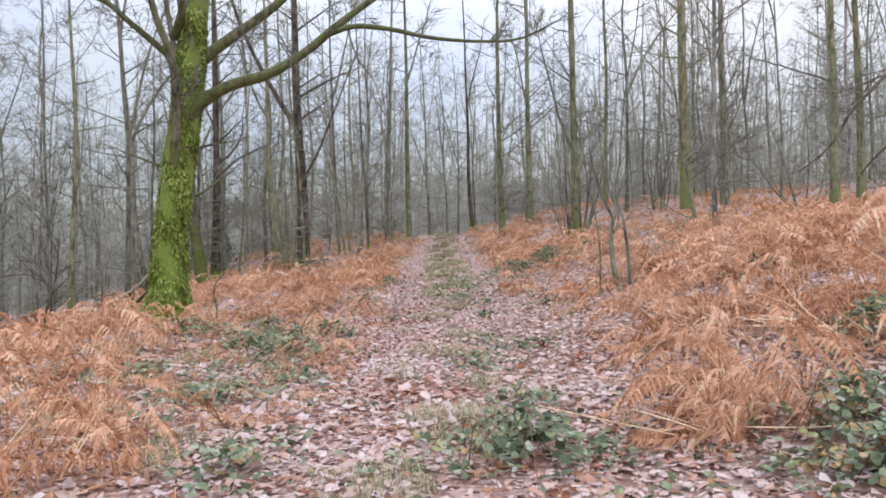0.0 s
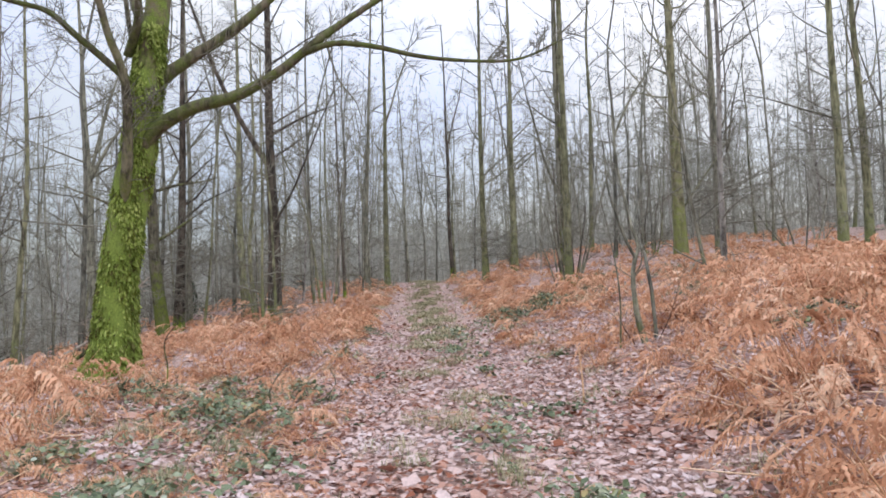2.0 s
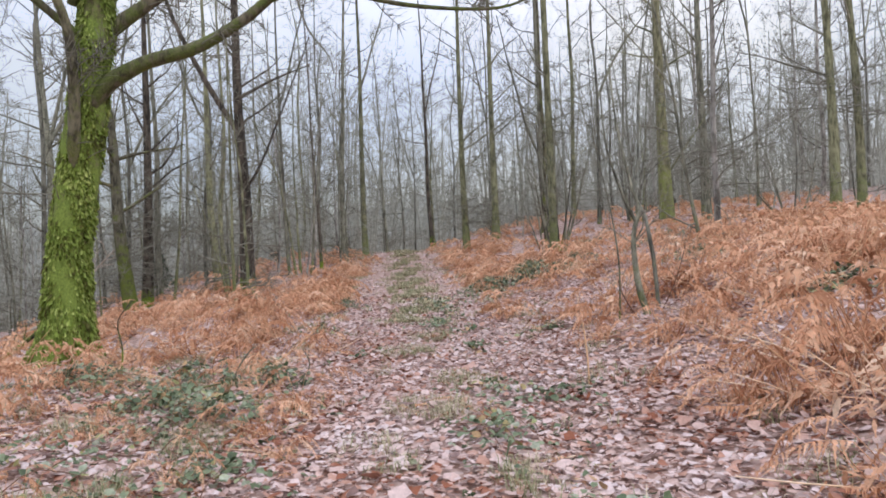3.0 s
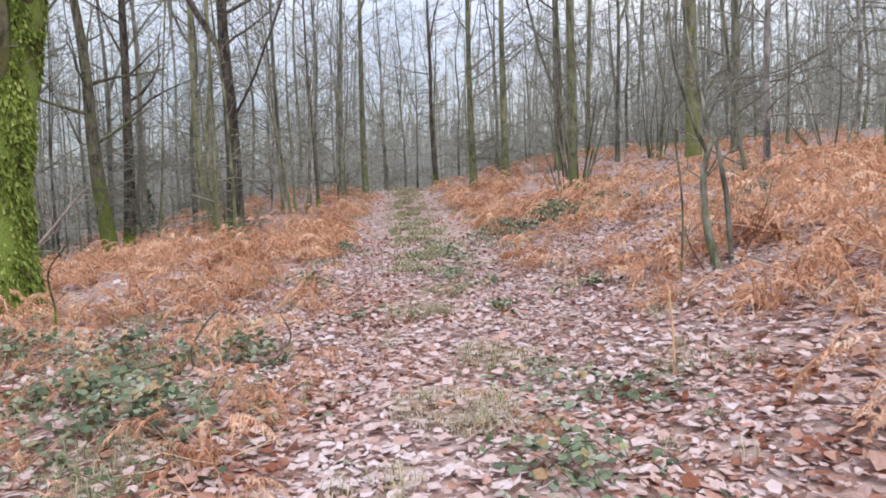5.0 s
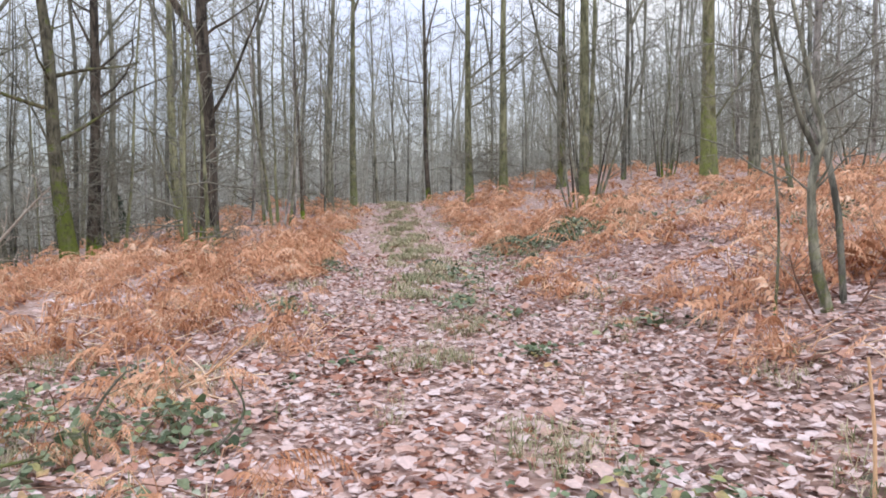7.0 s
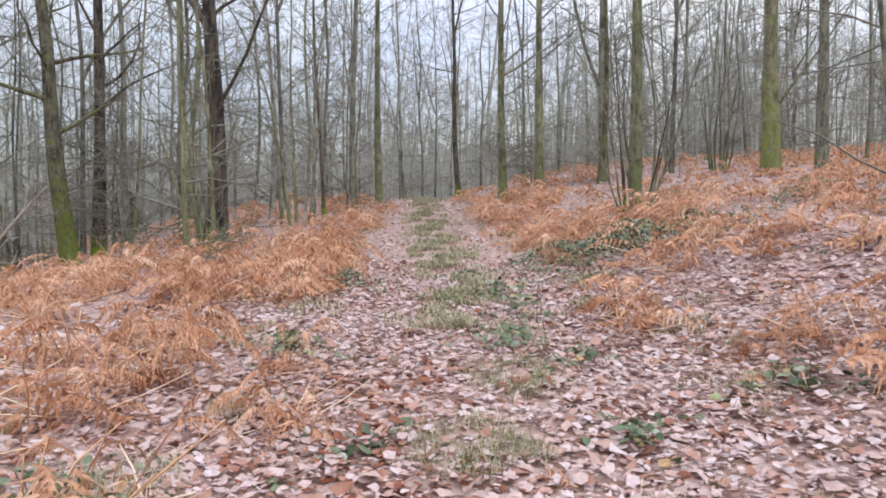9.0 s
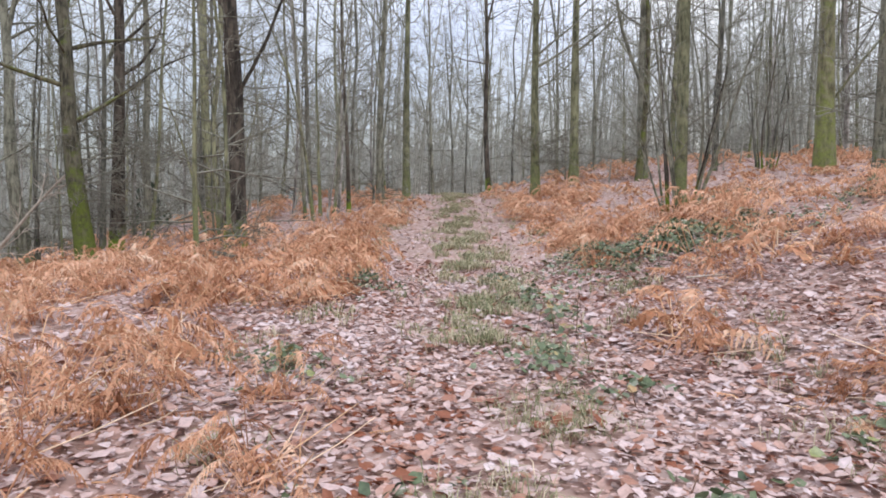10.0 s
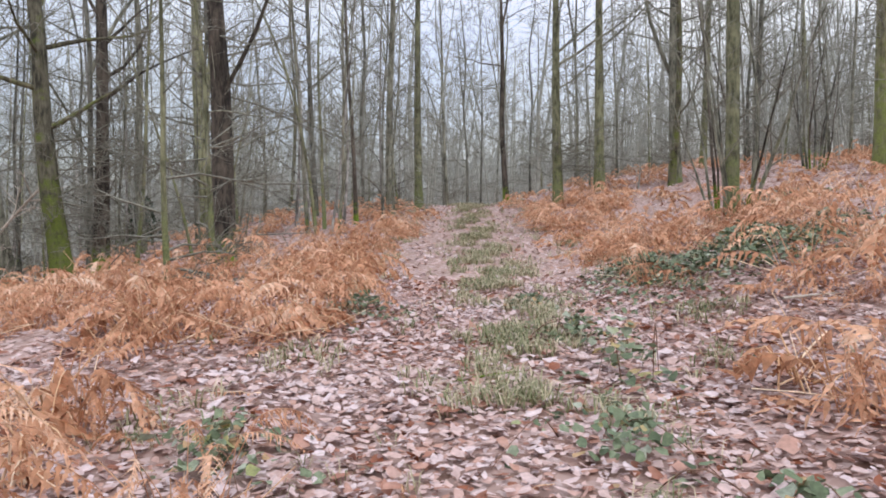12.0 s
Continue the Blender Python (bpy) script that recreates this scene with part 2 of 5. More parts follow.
M_HOLLY = leafy("holly_leaf", ((0.0, (0.02, 0.04, 0.02)), (1.0, (0.06, 0.09, 0.05))), 0.3, 0.1, 10, 0.2)
M_HILL = plain_rough("winter_woods", (0.15, 0.155, 0.14), (0.245, 0.25, 0.23), 0.9, (1, 1, 0.1))
# bark and twigs of the far wood, with distance haze mixed into the pale colour
M_FAR = plain_rough("hazed_far_bark", (0.245, 0.25, 0.215), (0.43, 0.435, 0.38), 3)


# ---- mesh helpers ----
def mesh_of(name, verts, quads, mat, smooth=True):
    """A mesh from arrays of corners and four-sided faces."""
    me = bpy.data.meshes.new(name)
    verts, quads = np.asarray(verts, np.float32), np.asarray(quads, np.int32)
    me.vertices.add(len(verts))
    me.vertices.foreach_set("co", verts.ravel())
    me.loops.add(quads.size)
    me.loops.foreach_set("vertex_index", quads.ravel())
    me.polygons.add(len(quads))
    me.polygons.foreach_set("loop_start", np.arange(0, quads.size, 4, dtype=np.int32))
    me.update(calc_edges=True)
    if smooth:
        me.polygons.foreach_set("use_smooth", np.ones(len(quads), bool))
    me.materials.append(mat)
    return me


class Shape:
    """Collects tubes, blades and leaves for one mesh."""

    def __init__(self):
        self.v, self.q, self.count = [], [], 0

    def push(self, v, q):
        self.v.append(np.asarray(v, float))
        self.q.append(np.asarray(q, int) + self.count)
        self.count += len(v)

    def tube(self, pts, radii, sides=5, rough=0.0, rng=None):
        pts, radii = np.asarray(pts, float), np.asarray(radii, float)
        n = len(pts)
        tan = np.gradient(pts, axis=0)
        tan /= np.linalg.norm(tan, axis=1)[:, None] + 1e-9
        ref = np.array((0.31, 0.95, 0.05)) if abs(tan[:, 2]).mean() > 0.6 else np.array((0.1, 0.05, 1.0))
        u = np.cross(tan, ref)
        u /= np.linalg.norm(u, axis=1)[:, None] + 1e-9
        w = np.cross(tan, u)
        a = np.linspace(0, 2 * np.pi, sides, endpoint=False)
        rr = radii[:, None] * np.ones((1, sides))
        if rough and rng:
            rr = rr * (1 + rough * np.array([[rng.uniform(-1, 1) for _ in range(sides)] for _ in range(n)]))
        ring = pts[:, None, :] + rr[:, :, None] * (np.cos(a)[None, :, None] * u[:, None, :] + np.sin(a)[None, :, None] * w[:, None, :])
        i = np.arange(n - 1)[:, None] * sides
        k = np.arange(sides)[None, :]
        k2 = (k + 1) % sides
        quads = np.stack((i + k, i + k2, i + sides + k2, i + sides + k), -1).reshape(-1, 4)
        self.push(ring.reshape(-1, 3), quads)

    def tubes(self, lines, radii, sides=3):
        """Many thin tubes of one length at once."""
        n, m, _ = lines.shape
        tan = np.gradient(lines, axis=1)
        tan /= np.linalg.norm(tan, axis=-1, keepdims=True) + 1e-9
        u = np.cross(tan, np.array((0.53, 0.37, 0.76)))
        u /= np.linalg.norm(u, axis=-1, keepdims=True) + 1e-9
        w = np.cross(tan, u)
        a = np.linspace(0, 2 * np.pi, sides, endpoint=False)
        ring = lines[:, :, None, :] + np.asarray(radii)[None, :, None, None] * (np.cos(a)[:, None] * u[:, :, None, :] + np.sin(a)[:, None] * w[:, :, None, :])
        t = (np.arange(n) * m * sides)[:, None, None]
        i = (np.arange(m - 1) * sides)[None, :, None]
        k = np.arange(sides)[None, None, :]
        k2 = (k + 1) % sides
        quads = np.stack(np.broadcast_arrays(t + i + k, t + i + k2, t + i + sides + k2, t + i + sides + k), -1).reshape(-1, 4)
        self.push(ring.reshape(-1, 3), quads)

    def blade(self, pts, widths, side):
        """A ribbon along pts; side: the direction across it."""
        pts, widths = np.asarray(pts, float), np.asarray(widths, float)
        s = np.asarray(side, float)
        v = np.concatenate((pts - 0.5 * widths[:, None] * s, pts + 0.5 * widths[:, None] * s))
        n = len(pts)
        i = np.arange(n - 1)
        self.push(v, np.stack((i, i + 1, i + n + 1, i + n), -1))

    def leaves(self, centre, along, across, length, width, curl):
        """Many curled leaves at once: six corners and two faces each, folded along the midrib."""
        n = len(centre)
        up = np.cross(along, across)
        L, W, C = length[:, None], width[:, None], curl[:, None]
        tail, tip = centre - along * L / 2 + up * L * C * 0.5, centre + along * L / 2 + up * L * C
        l1 = centre - along * L * 0.22 - across * W * 0.42 + up * W * C
        r1 = centre - along * L * 0.22 + across * W * 0.42 + up * W * C
        l2 = centre + along * L * 0.2 - across * W * 0.5 + up * W * C * 1.3
        r2 = centre + along * L * 0.2 + across * W * 0.5 + up * W * C * 0.8
        k = np.arange(n)[:, None]
        l1 = l1 + L * (0.16 * np.sin(12.9 * k) * along + 0.12 * np.sin(7.3 * k) * across)
        r1 = r1 + L * (0.16 * np.sin(5.7 * k + 1) * along + 0.12 * np.sin(9.1 * k + 2) * across)
        l2 = l2 + L * (0.14 * np.sin(3.3 * k + 2) * along + 0.16 * np.sin(17.7 * k) * across + 0.1 * np.sin(4.1 * k) * up)
        r2 = r2 + L * (0.14 * np.sin(8.9 * k + 3) * along + 0.16 * np.sin(6.1 * k + 1) * across + 0.1 * np.sin(2.3 * k) * up)
        v = np.stack((tail, l1, l2, tip, r2, r1), 1).reshape(-1, 3)
        b = np.arange(n)[:, None] * 6
        q = np.concatenate((b + np.array([[0, 3, 2, 1]]), b + np.array([[0, 5, 4, 3]])))
        self.push(v, q)

    def mesh(self, name, mat, smooth=True):
        return mesh_of(name, np.concatenate(self.v), np.concatenate(self.q), mat, smooth)


def part(name, data, parent, label=""):
    ob = new(name, data)
    ob.parent = parent
    return tagged(ob, label)


def thing(name, x, y, label, category, group="", sink=0.0, turn=0.0, size=1.0, kind=""):
    ob = new(name)
    ob.empty_display_size = 0.2
    ob.matrix_basis = pose(x, y, lie1(x, y) - sink, 0, 0, turn)
    ob.scale = (size, size, size)
    return tagged(ob, label, category, group, kind)


def unit(v):
    v = np.asarray(v, float)
    return v / (np.linalg.norm(v) + 1e-9)


def wander(rng, start, way, length, n, bend=0.12, lift=0.0):
    """A crooked line of n + 1 points."""
    pts, d = [np.asarray(start, float)], unit(way)
    for _ in range(n):
        d = unit(d + np.array([rng.gauss(0, bend), rng.gauss(0, bend), rng.gauss(0, bend) + lift]))
        pts.append(pts[-1] + d * length / n)
    return np.array(pts)


def along(pts, f):
    k = min(int(f * (len(pts) - 1)), len(pts) - 2)
    g = f * (len(pts) - 1) - k
    return pts[k] * (1 - g) + pts[k + 1] * g, unit(pts[k + 1] - pts[k])


def twigs_on(rng, sh, pts, count, length, radius, first=0.25, depth=2, lift=0.05, sides=3, flat=0.0):
    """Side twigs on a branch, and finer twigs on those."""
    rs = np.random.RandomState(rng.randrange(1 << 30))
    lines, lens = np.asarray(pts, float)[None], np.array([length], float)
    per, rad = count, radius
    for level in range(depth):
        n, m, _ = lines.shape
        f = rs.uniform(first, 1.0, (n, per))
        g = f * (m - 1)
        k = np.minimum(g.astype(int), m - 2)
        w = (g - k)[..., None]
        row = np.arange(n)[:, None]
        p = lines[row, k] * (1 - w) + lines[row, k + 1] * w
        d = lines[row, k + 1] - lines[row, k]
        d = d / (np.linalg.norm(d, axis=-1, keepdims=True) + 1e-9)
        side = np.cross(d, rs.normal(0, 1, (n, per, 3)))
        side /= np.linalg.norm(side, axis=-1, keepdims=True) + 1e-9
        way = d * rs.uniform(0.3, 0.9, (n, per, 1)) + side * rs.uniform(0.6, 1.0, (n, per, 1)) + np.array((0, 0, lift * 3))
        ln = lens[:, None] * rs.uniform(0.45, 1.1, (n, per)) * (1.15 - 0.6 * f)
        p, way, ln = p.reshape(-1, 3), way.reshape(-1, 3), ln.ravel()
        segs = 3 if level == 0 else 1
        child = [p]
        for s in range(segs):
            way = way / (np.linalg.norm(way, axis=-1, keepdims=True) + 1e-9)
            child.append(child[-1] + way * (ln / segs)[:, None])
            way = way + rs.normal(0, 0.17, way.shape) + np.array((0, 0, lift))
        child = np.stack(child, 1)
        sh.tubes(child, rad * np.linspace(1, 0.35, segs + 1), sides)
        lines, lens, rad = child, ln * 0.6, max(rad * 0.6, 0.0022)
        per = max(3, count * 2 // 3)


def smooth_line(ctrl, n):
    """A rounded line through a few control points."""
    c = np.asarray(ctrl, float)
    t = np.linspace(0, len(c) - 1, n)
    out = []
    for s in t:
        k = min(int(s), len(c) - 2)
        g = s - k
        p0, p1, p2, p3 = c[max(k - 1, 0)], c[k], c[k + 1], c[min(k + 2, len(c) - 1)]
        out.append(0.5 * (2 * p1 + (p2 - p0) * g + (2 * p0 - 5 * p1 + 4 * p2 - p3) * g * g + (3 * p1 - p0 - 3 * p2 + p3) * g ** 3))
    return np.array(out)


def stem_radii(n, foot, top, flare=0.35):
    f = np.linspace(0, 1, n)
    return foot * (1 - f) + top * f + flare * foot * np.exp(-f * n / 1.2)


def forest_tree(seed, height, foot, lean, mats, limbs=16, low_twigs=10, crown_from=0.4, fork=None, bend=0.05, twig=6, depth=2, sides=9, spread=0.2, apart=True, reach=3.2, climb=(0.2, 1.0)):
    """Meshes of a bare winter tree: trunk, main limbs one by one, fine twigs."""
    rng = random.Random(seed)
    mat, limb_mat = mats
    n = 14
    ctrl = [(0, 0, -0.25)]
    x = y = 0.0
    for k in range(1, 6):
        z = height * k / 5
        x += lean[0] * height / 5 + rng.gauss(0, bend * height / 10)
        y += lean[1] * height / 5 + rng.gauss(0, bend * height / 10)
        ctrl.append((x, y, z))
    pts = smooth_line(ctrl, n)
    sh = Shape()
    sh.tube(pts, stem_radii(n, foot, foot * 0.22), sides, 0.07, rng)
    trunk = sh.mesh("trunk", mat)
    big, tw = [], Shape()
    if fork:
        for (f, way, ln, r) in fork:
            p, d = along(pts, f)
            line = wander(rng, p, way, ln, 7, 0.07, 0.04)
            s = Shape()
            s.tube(line, np.linspace(r, r * 0.3, 8), 7, 0.05, rng)
            big.append(s.mesh("limb", limb_mat))
            twigs_on(rng, tw, line, twig + 5, ln * 0.3, r * 0.25, 0.3, depth)
    rest, boughs = Shape(), []
    for k in range(limbs):
        f = crown_from + (1 - crown_from) * (k + rng.random()) / limbs
        p, d = along(pts, f)
        a = rng.uniform(0, 2 * math.pi)
        rise = rng.uniform(*climb)
        ln = height * spread * rng.uniform(0.6, 1.15) * (1.25 - 0.8 * f)
        r = foot * 0.3 * (1.2 - f) * rng.uniform(0.6, 1.1) + 0.006
        line = wander(rng, p, (math.cos(a), math.sin(a), rise), ln, 5, 0.14, 0.06)
        one = Shape() if apart else rest
        one.tube(line, np.linspace(r, r * 0.25, 6), 5)
        if apart:
            boughs.append(one.mesh("branch", limb_mat))
        twigs_on(rng, tw, line, twig, ln * 0.55, max(r * 0.26, 0.01), 0.1, depth, 0.01)
    for k in range(low_twigs):
        f = rng.uniform(0.06, crown_from)
        p, d = along(pts, f)
        a = rng.uniform(0, 2 * math.pi)
        ln = rng.uniform(0.35, 1.0) * reach
        line = wander(rng, p, (math.cos(a), math.sin(a), rng.uniform(-0.1, 0.5)), ln, 4, 0.18, 0.0)
        (tw if apart else rest).tube(line, np.linspace(0.008 + 0.005 * reach, 0.006, 5), 4)
        twigs_on(rng, tw, line, 5 if reach < 3 else 8, ln * 0.5, 0.0095, 0.12, 2, 0.0)
    return trunk, big, boughs, rest.mesh("branchwork", limb_mat) if rest.v else None, tw.mesh("twig_spray", M_TWIG)


def plant_tree(name, meshes, x, y, label, category="tree", group="", turn=0.0, size=1.0):
    trunk, big, boughs, rest, tw = meshes
    t = thing(name, x, y, label, category, group, 0.0, turn, size)
    part("trunk", trunk, t)
    for b in big:
        part("limb", b, t)
    for b in boughs:
        part("branch", b, t)
    if rest:
        tagged(part("branchwork", rest, t), kind="stuff")
    tagged(part("twig_spray", tw, t, "fine bare twigs"), kind="stuff")
    return t


# ---- ground: one sheet out to the horizon ----
def axis(fine_from, fine_to, step, out):
    mid = list(np.arange(fine_from, fine_to + step / 2, step))
    lo, hi, s = [], [], step
    a, b = fine_from, fine_to
    while b < out:
        s *= 1.22
        a, b = a - s, b + s
        lo.insert(0, a)
        hi.append(b)
    return np.array(lo + mid + hi)


gx, gy = axis(-9, 11, 0.16, 900), axis(1, 38, 0.2, 900)
GX, GY = np.meshgrid(gx, gy)
GZ = lie(GX.ravel(), GY.ravel())
fine = np.random.RandomState(4).normal(0, 0.008, GZ.shape)
ii = (np.arange(len(gy) - 1)[:, None] * len(gx) + np.arange(len(gx) - 1)[None, :]).ravel()
ground = new("ground", mesh_of("ground", np.stack((GX.ravel(), GY.ravel(), GZ + fine), -1), np.stack((ii, ii + 1, ii + len(gx) + 1, ii + len(gx)), -1), M_GROUND))
tagged(ground, "leaf-covered woodland floor with a rutted track between banks", "ground", kind="structure")

# far wooded hillsides all round
rngh = np.random.RandomState(8)
ha = np.linspace(0, 2 * np.pi, 1201)[:-1]
ridge = 17 + 2.5 * np.sin(ha * 2 + 0.6) + 1.5 * np.sin(ha * 7 + 1) + 0.8 * np.sin(ha * 31) + 0.5 * np.sin(ha * 53 + 2) + rngh.normal(0, 1.1, 1200)
hv, hq = [], []
for k, (rad, f) in enumerate(((150, -0.1), (165, 0.45), (185, 0.85), (210, 1.0))):
    z = -14 + (ridge + 14) * max(f, 0) - (12 if f < 0 else 0)
    hv.append(np.stack((rad * np.sin(ha), 20 + rad * np.cos(ha), z), -1))
for k in range(3):
    a = np.arange(1200) + 1200 * k
    b = (np.arange(1200) + 1) % 1200 + 1200 * k
    hq.append(np.stack((a, b, b + 1200, a + 1200), -1))
tagged(new("backdrop", mesh_of("backdrop", np.concatenate(hv), np.concatenate(hq), M_HILL)), "distant grey-brown wooded hillside in winter", "hillside", kind="structure")


# ---- the big mossy oak beside the track ----
def mossy_oak(x, y):
    rng = random.Random(11)
    oak = thing("oak_tree", x, y, "large old oak, trunk thickly covered in bright green moss", "tree")
    sh = Shape()
    ctrl = [(0, 0, -0.4), (0.0, 0, 0.0), (0.05, 0, 0.6), (0.16, 0, 2.0), (0.40, 0, 3.6), (0.62, 0, 5.0), (0.80, 0.05, 6.4), (0.95, 0.1, 8.2), (0.7, 0.3, 10.5), (0.9, 0.5, 13)]
    pts = smooth_line(ctrl, 100)
    zz = pts[:, 2]
    r = np.interp(zz, (-0.4, 0, 0.35, 0.9, 2, 4, 6, 8, 13), (0.80, 0.67, 0.49, 0.395, 0.35, 0.33, 0.30, 0.21, 0.1))
    sh.tube(pts, r, 28, 0.02, rng)
    ring = sh.v[0].reshape(100, 28, 3)
    th = np.linspace(0, 2 * np.pi, 28, endpoint=False)[None, :]
    swell = 0.05 * np.sin(5 * th + 0.9 * zz[:, None]) + 0.035 * np.sin(3 * th - 2.3 * zz[:, None]) * np.sin(3.7 * zz[:, None] + th) + 0.03 * np.sin(9 * th + 5 * np.sin(1.7 * zz[:, None]))
    swell = swell + 0.16 * np.exp(-np.maximum(zz, 0) / 0.35)[:, None] * np.sin(4 * th + 0.7)
    sh.v[0] = (pts[:, None, :] + (ring - pts[:, None, :]) * (1 + swell)[..., None]).reshape(-1, 3)
    part("trunk", sh.mesh("trunk", M_OAK), oak, "trunk in thick green moss")
    limbs = (
        ([(0.62, -0.1, 4.5), (1.0, -0.15, 4.95), (1.7, -0.2, 5.3), (2.55, -0.25, 5.5), (3.4, -0.2, 6.0), (4.1, -0.2, 6.55), (4.9, -0.1, 7.15), (6.2, 0.1, 8.0), (7.4, 0.4, 8.6)], 0.165, 0.035),
        ([(3.85, -0.2, 6.35), (4.5, -0.3, 6.5), (5.3, -0.35, 6.4), (6.2, -0.3, 6.2), (7.3, -0.25, 6.1), (8.2, -0.2, 6.15), (9.0, -0.2, 6.5)], 0.07, 0.018),
        ([(0.55, 0.05, 5.5), (0.95, 0.1, 5.95), (1.65, 0.2, 6.5), (2.6, 0.3, 7.2), (3.6, 0.5, 8.3), (4.4, 0.8, 9.8)], 0.17, 0.05),
        ([(0.36, -0.1, 3.2), (0.44, -0.36, 3.7), (0.54, -0.52, 4.3), (0.6, -0.66, 5.0), (0.6, -0.85, 5.8), (0.42, -1.1, 6.5), (0.3, -1.4, 7.4), (0.3, -1.9, 8.6)], 0.125, 0.05),
        ([(0.62, -0.1, 5.7), (0.2, -0.25, 6.1), (-0.45, -0.45, 6.7), (-0.9, -0.7, 7.1), (-1.6, -1.0, 7.25), (-2.4, -1.2, 7.7)], 0.09, 0.03),
        ([(0.5, 0.2, 6.3), (0.3, 0.8, 7.4), (-0.3, 1.6, 8.8), (-0.9, 2.3, 10.3)], 0.15, 0.05),
        ([(0.4, -0.1, 6.4), (0.75, -0.5, 7.0), (0.9, -0.9, 7.9), (1.3, -1.3, 9.4)], 0.1, 0.04),
    )
    for ctrl, r0, r1 in limbs:
        s, tw = Shape(), Shape()
        line = smooth_line(ctrl, 26)
        s.tube(line, np.linspace(r0, r1, 26) * np.minimum(1, 0.35 + 0.16 * np.arange(26)) if r0 == 0.125 else np.linspace(r0, r1, 26), 9, 0.06, rng)
        limb = part("limb", s.mesh("limb", M_LIMB if r0 == 0.125 else M_OAK_LIMB), oak)
        twigs_on(rng, tw, line, 20, 1.2, 0.014, 0.3, 2, 0.05)
        tagged(part("twig_spray", tw.mesh("twig_spray", M_TWIG), limb, "fine bare twigs"), kind="stuff")
    tw = Shape()
    hang = smooth_line([(4.3, -0.2, 6.65), (4.45, -0.3, 6.1), (4.6, -0.3, 5.7), (4.9, -0.35, 5.3), (5.0, -0.4, 4.95)], 10)
    tw.tube(hang, np.linspace(0.026, 0.008, 10), 5)
    twigs_on(rng, tw, hang, 6, 0.5, 0.006, 0.2, 1, -0.03)
    low = smooth_line([(-0.2, -0.3, 3.0), (-0.9, -0.5, 3.05), (-1.7, -0.7, 3.15), (-2.3, -0.8, 3.25)], 8)
    tw.tube(low, np.linspace(0.02, 0.006, 8), 4)
    twigs_on(rng, tw, low, 5, 0.5, 0.006, 0.3, 1)
    for k in range(10):
        a, z = rng.uniform(0, 6.28), rng.uniform(1.6, 4.5)
        st = wander(rng, (0.15 + 0.36 * math.cos(a), 0.36 * math.sin(a), z), (math.cos(a), math.sin(a), 0.1), rng.uniform(0.4, 1.2), 4, 0.2)
        tw.tube(st, np.linspace(0.012, 0.004, 5), 4)
    tagged(part("twig_spray", tw.mesh("twig_spray", M_TWIG), oak, "fine bare twigs"), kind="stuff")
    # shaggy moss tufts standing off the bark
    n = 20000
    rs = np.random.RandomState(5)
    zc = rs.uniform(0.0, 7.0, n)
    ang = rs.uniform(0, 2 * np.pi, n)
    cx, rad = np.interp(zc, zz, pts[:, 0]), np.interp(zc, zz, r)
    keep = (np.sin(3.1 * ang + 1.3 * zc) + np.sin(5.3 * zc + 2 * ang) + rs.normal(0, 0.45, n)) > (zc - 3.0) * 0.1 - 0.45
    zc, ang, cx, rad = zc[keep], ang[keep], cx[keep], rad[keep]
    out = np.stack((np.cos(ang), np.sin(ang), 0 * ang), -1)
    c = np.stack((cx, 0 * cx, zc), -1) + out * (rad * rs.uniform(0.96, 1.13, len(ang)))[:, None]
    down = np.stack((0 * ang, 0 * ang, -np.ones_like(ang)), -1)
    aw = down + out * rs.uniform(0.15, 0.7, len(ang))[:, None]
    aw /= np.linalg.norm(aw, axis=1)[:, None]
    ac = np.cross(aw, out)
    ac /= np.linalg.norm(ac, axis=1)[:, None]
    ms = Shape()
    ms.leaves(c, aw, ac, rs.uniform(0.04, 0.17, len(ang)), rs.uniform(0.01, 0.03, len(ang)), rs.uniform(-0.2, 0.3, len(ang)))
    tagged(part("moss", ms.mesh("moss", M_MOSS, False), oak, "shaggy bright green moss"), kind="stuff")


M_MOSS = leafy("moss", ((0.0, (0.12, 0.12, 0.035)), (0.2, (0.17, 0.23, 0.04)), (0.6, (0.285, 0.375, 0.08)), (1.0, (0.47, 0.54, 0.17))), 0.95, 0.3, 20, 0.4, 0.45, 2.4)
mossy_oak(-6.3, 16.75)

# ---- trees that stand out along the track ----
GREYS, DARKS, GREENS, BIRCHES = (M_GREY, M_GREY), (M_DARK, M_DARK), (M_GREEN, M_GREY), (M_BIRCH, M_DARK)
plant_tree("alder_tree", forest_tree(21, 17, 0.24, (-0.015, 0), DARKS, 16, 14, 0.35, [(0.34, (-0.45, 0.1, 0.9), 8, 0.12), (0.22, (0.6, -0.1, 0.85), 6, 0.05)], 0.04, 7), -5.65, 29.6, "dark-barked forked tree with moss round its foot", "tree")
plant_tree("leaning_tree", forest_tree(22, 17, 0.25, (-0.13, 0), (M_LEAN, M_LIMB), 18, 20, 0.22, None, 0.05, 7), -10.6, 32.2, "leaning tree with mossy trunk among bracken", "tree")
plant_tree("alder_tree", forest_tree(23, 18, 0.21, (0.02, 0), DARKS, 16, 20, 0.25, None, 0.03, 7), -10.85, 34.6, "straight black-barked tree with a mossy foot", "tree")
plant_tree("ash_tree", forest_tree(24, 18, 0.24, (-0.11, 0.02), GREYS, 14, 14, 0.3, [(0.45, (0.35, 0, 0.95), 8, 0.1)], 0.06, 6), -15.6, 38.0, "curved grey-barked tree standing below the track", "tree")
plant_tree("ash_tree", forest_tree(25, 18, 0.18, (0.0, 0), GREENS, 16, 20, 0.2, None, 0.02, 7), 3.35, 41.3, "straight tree with green algae on its trunk", "tree")
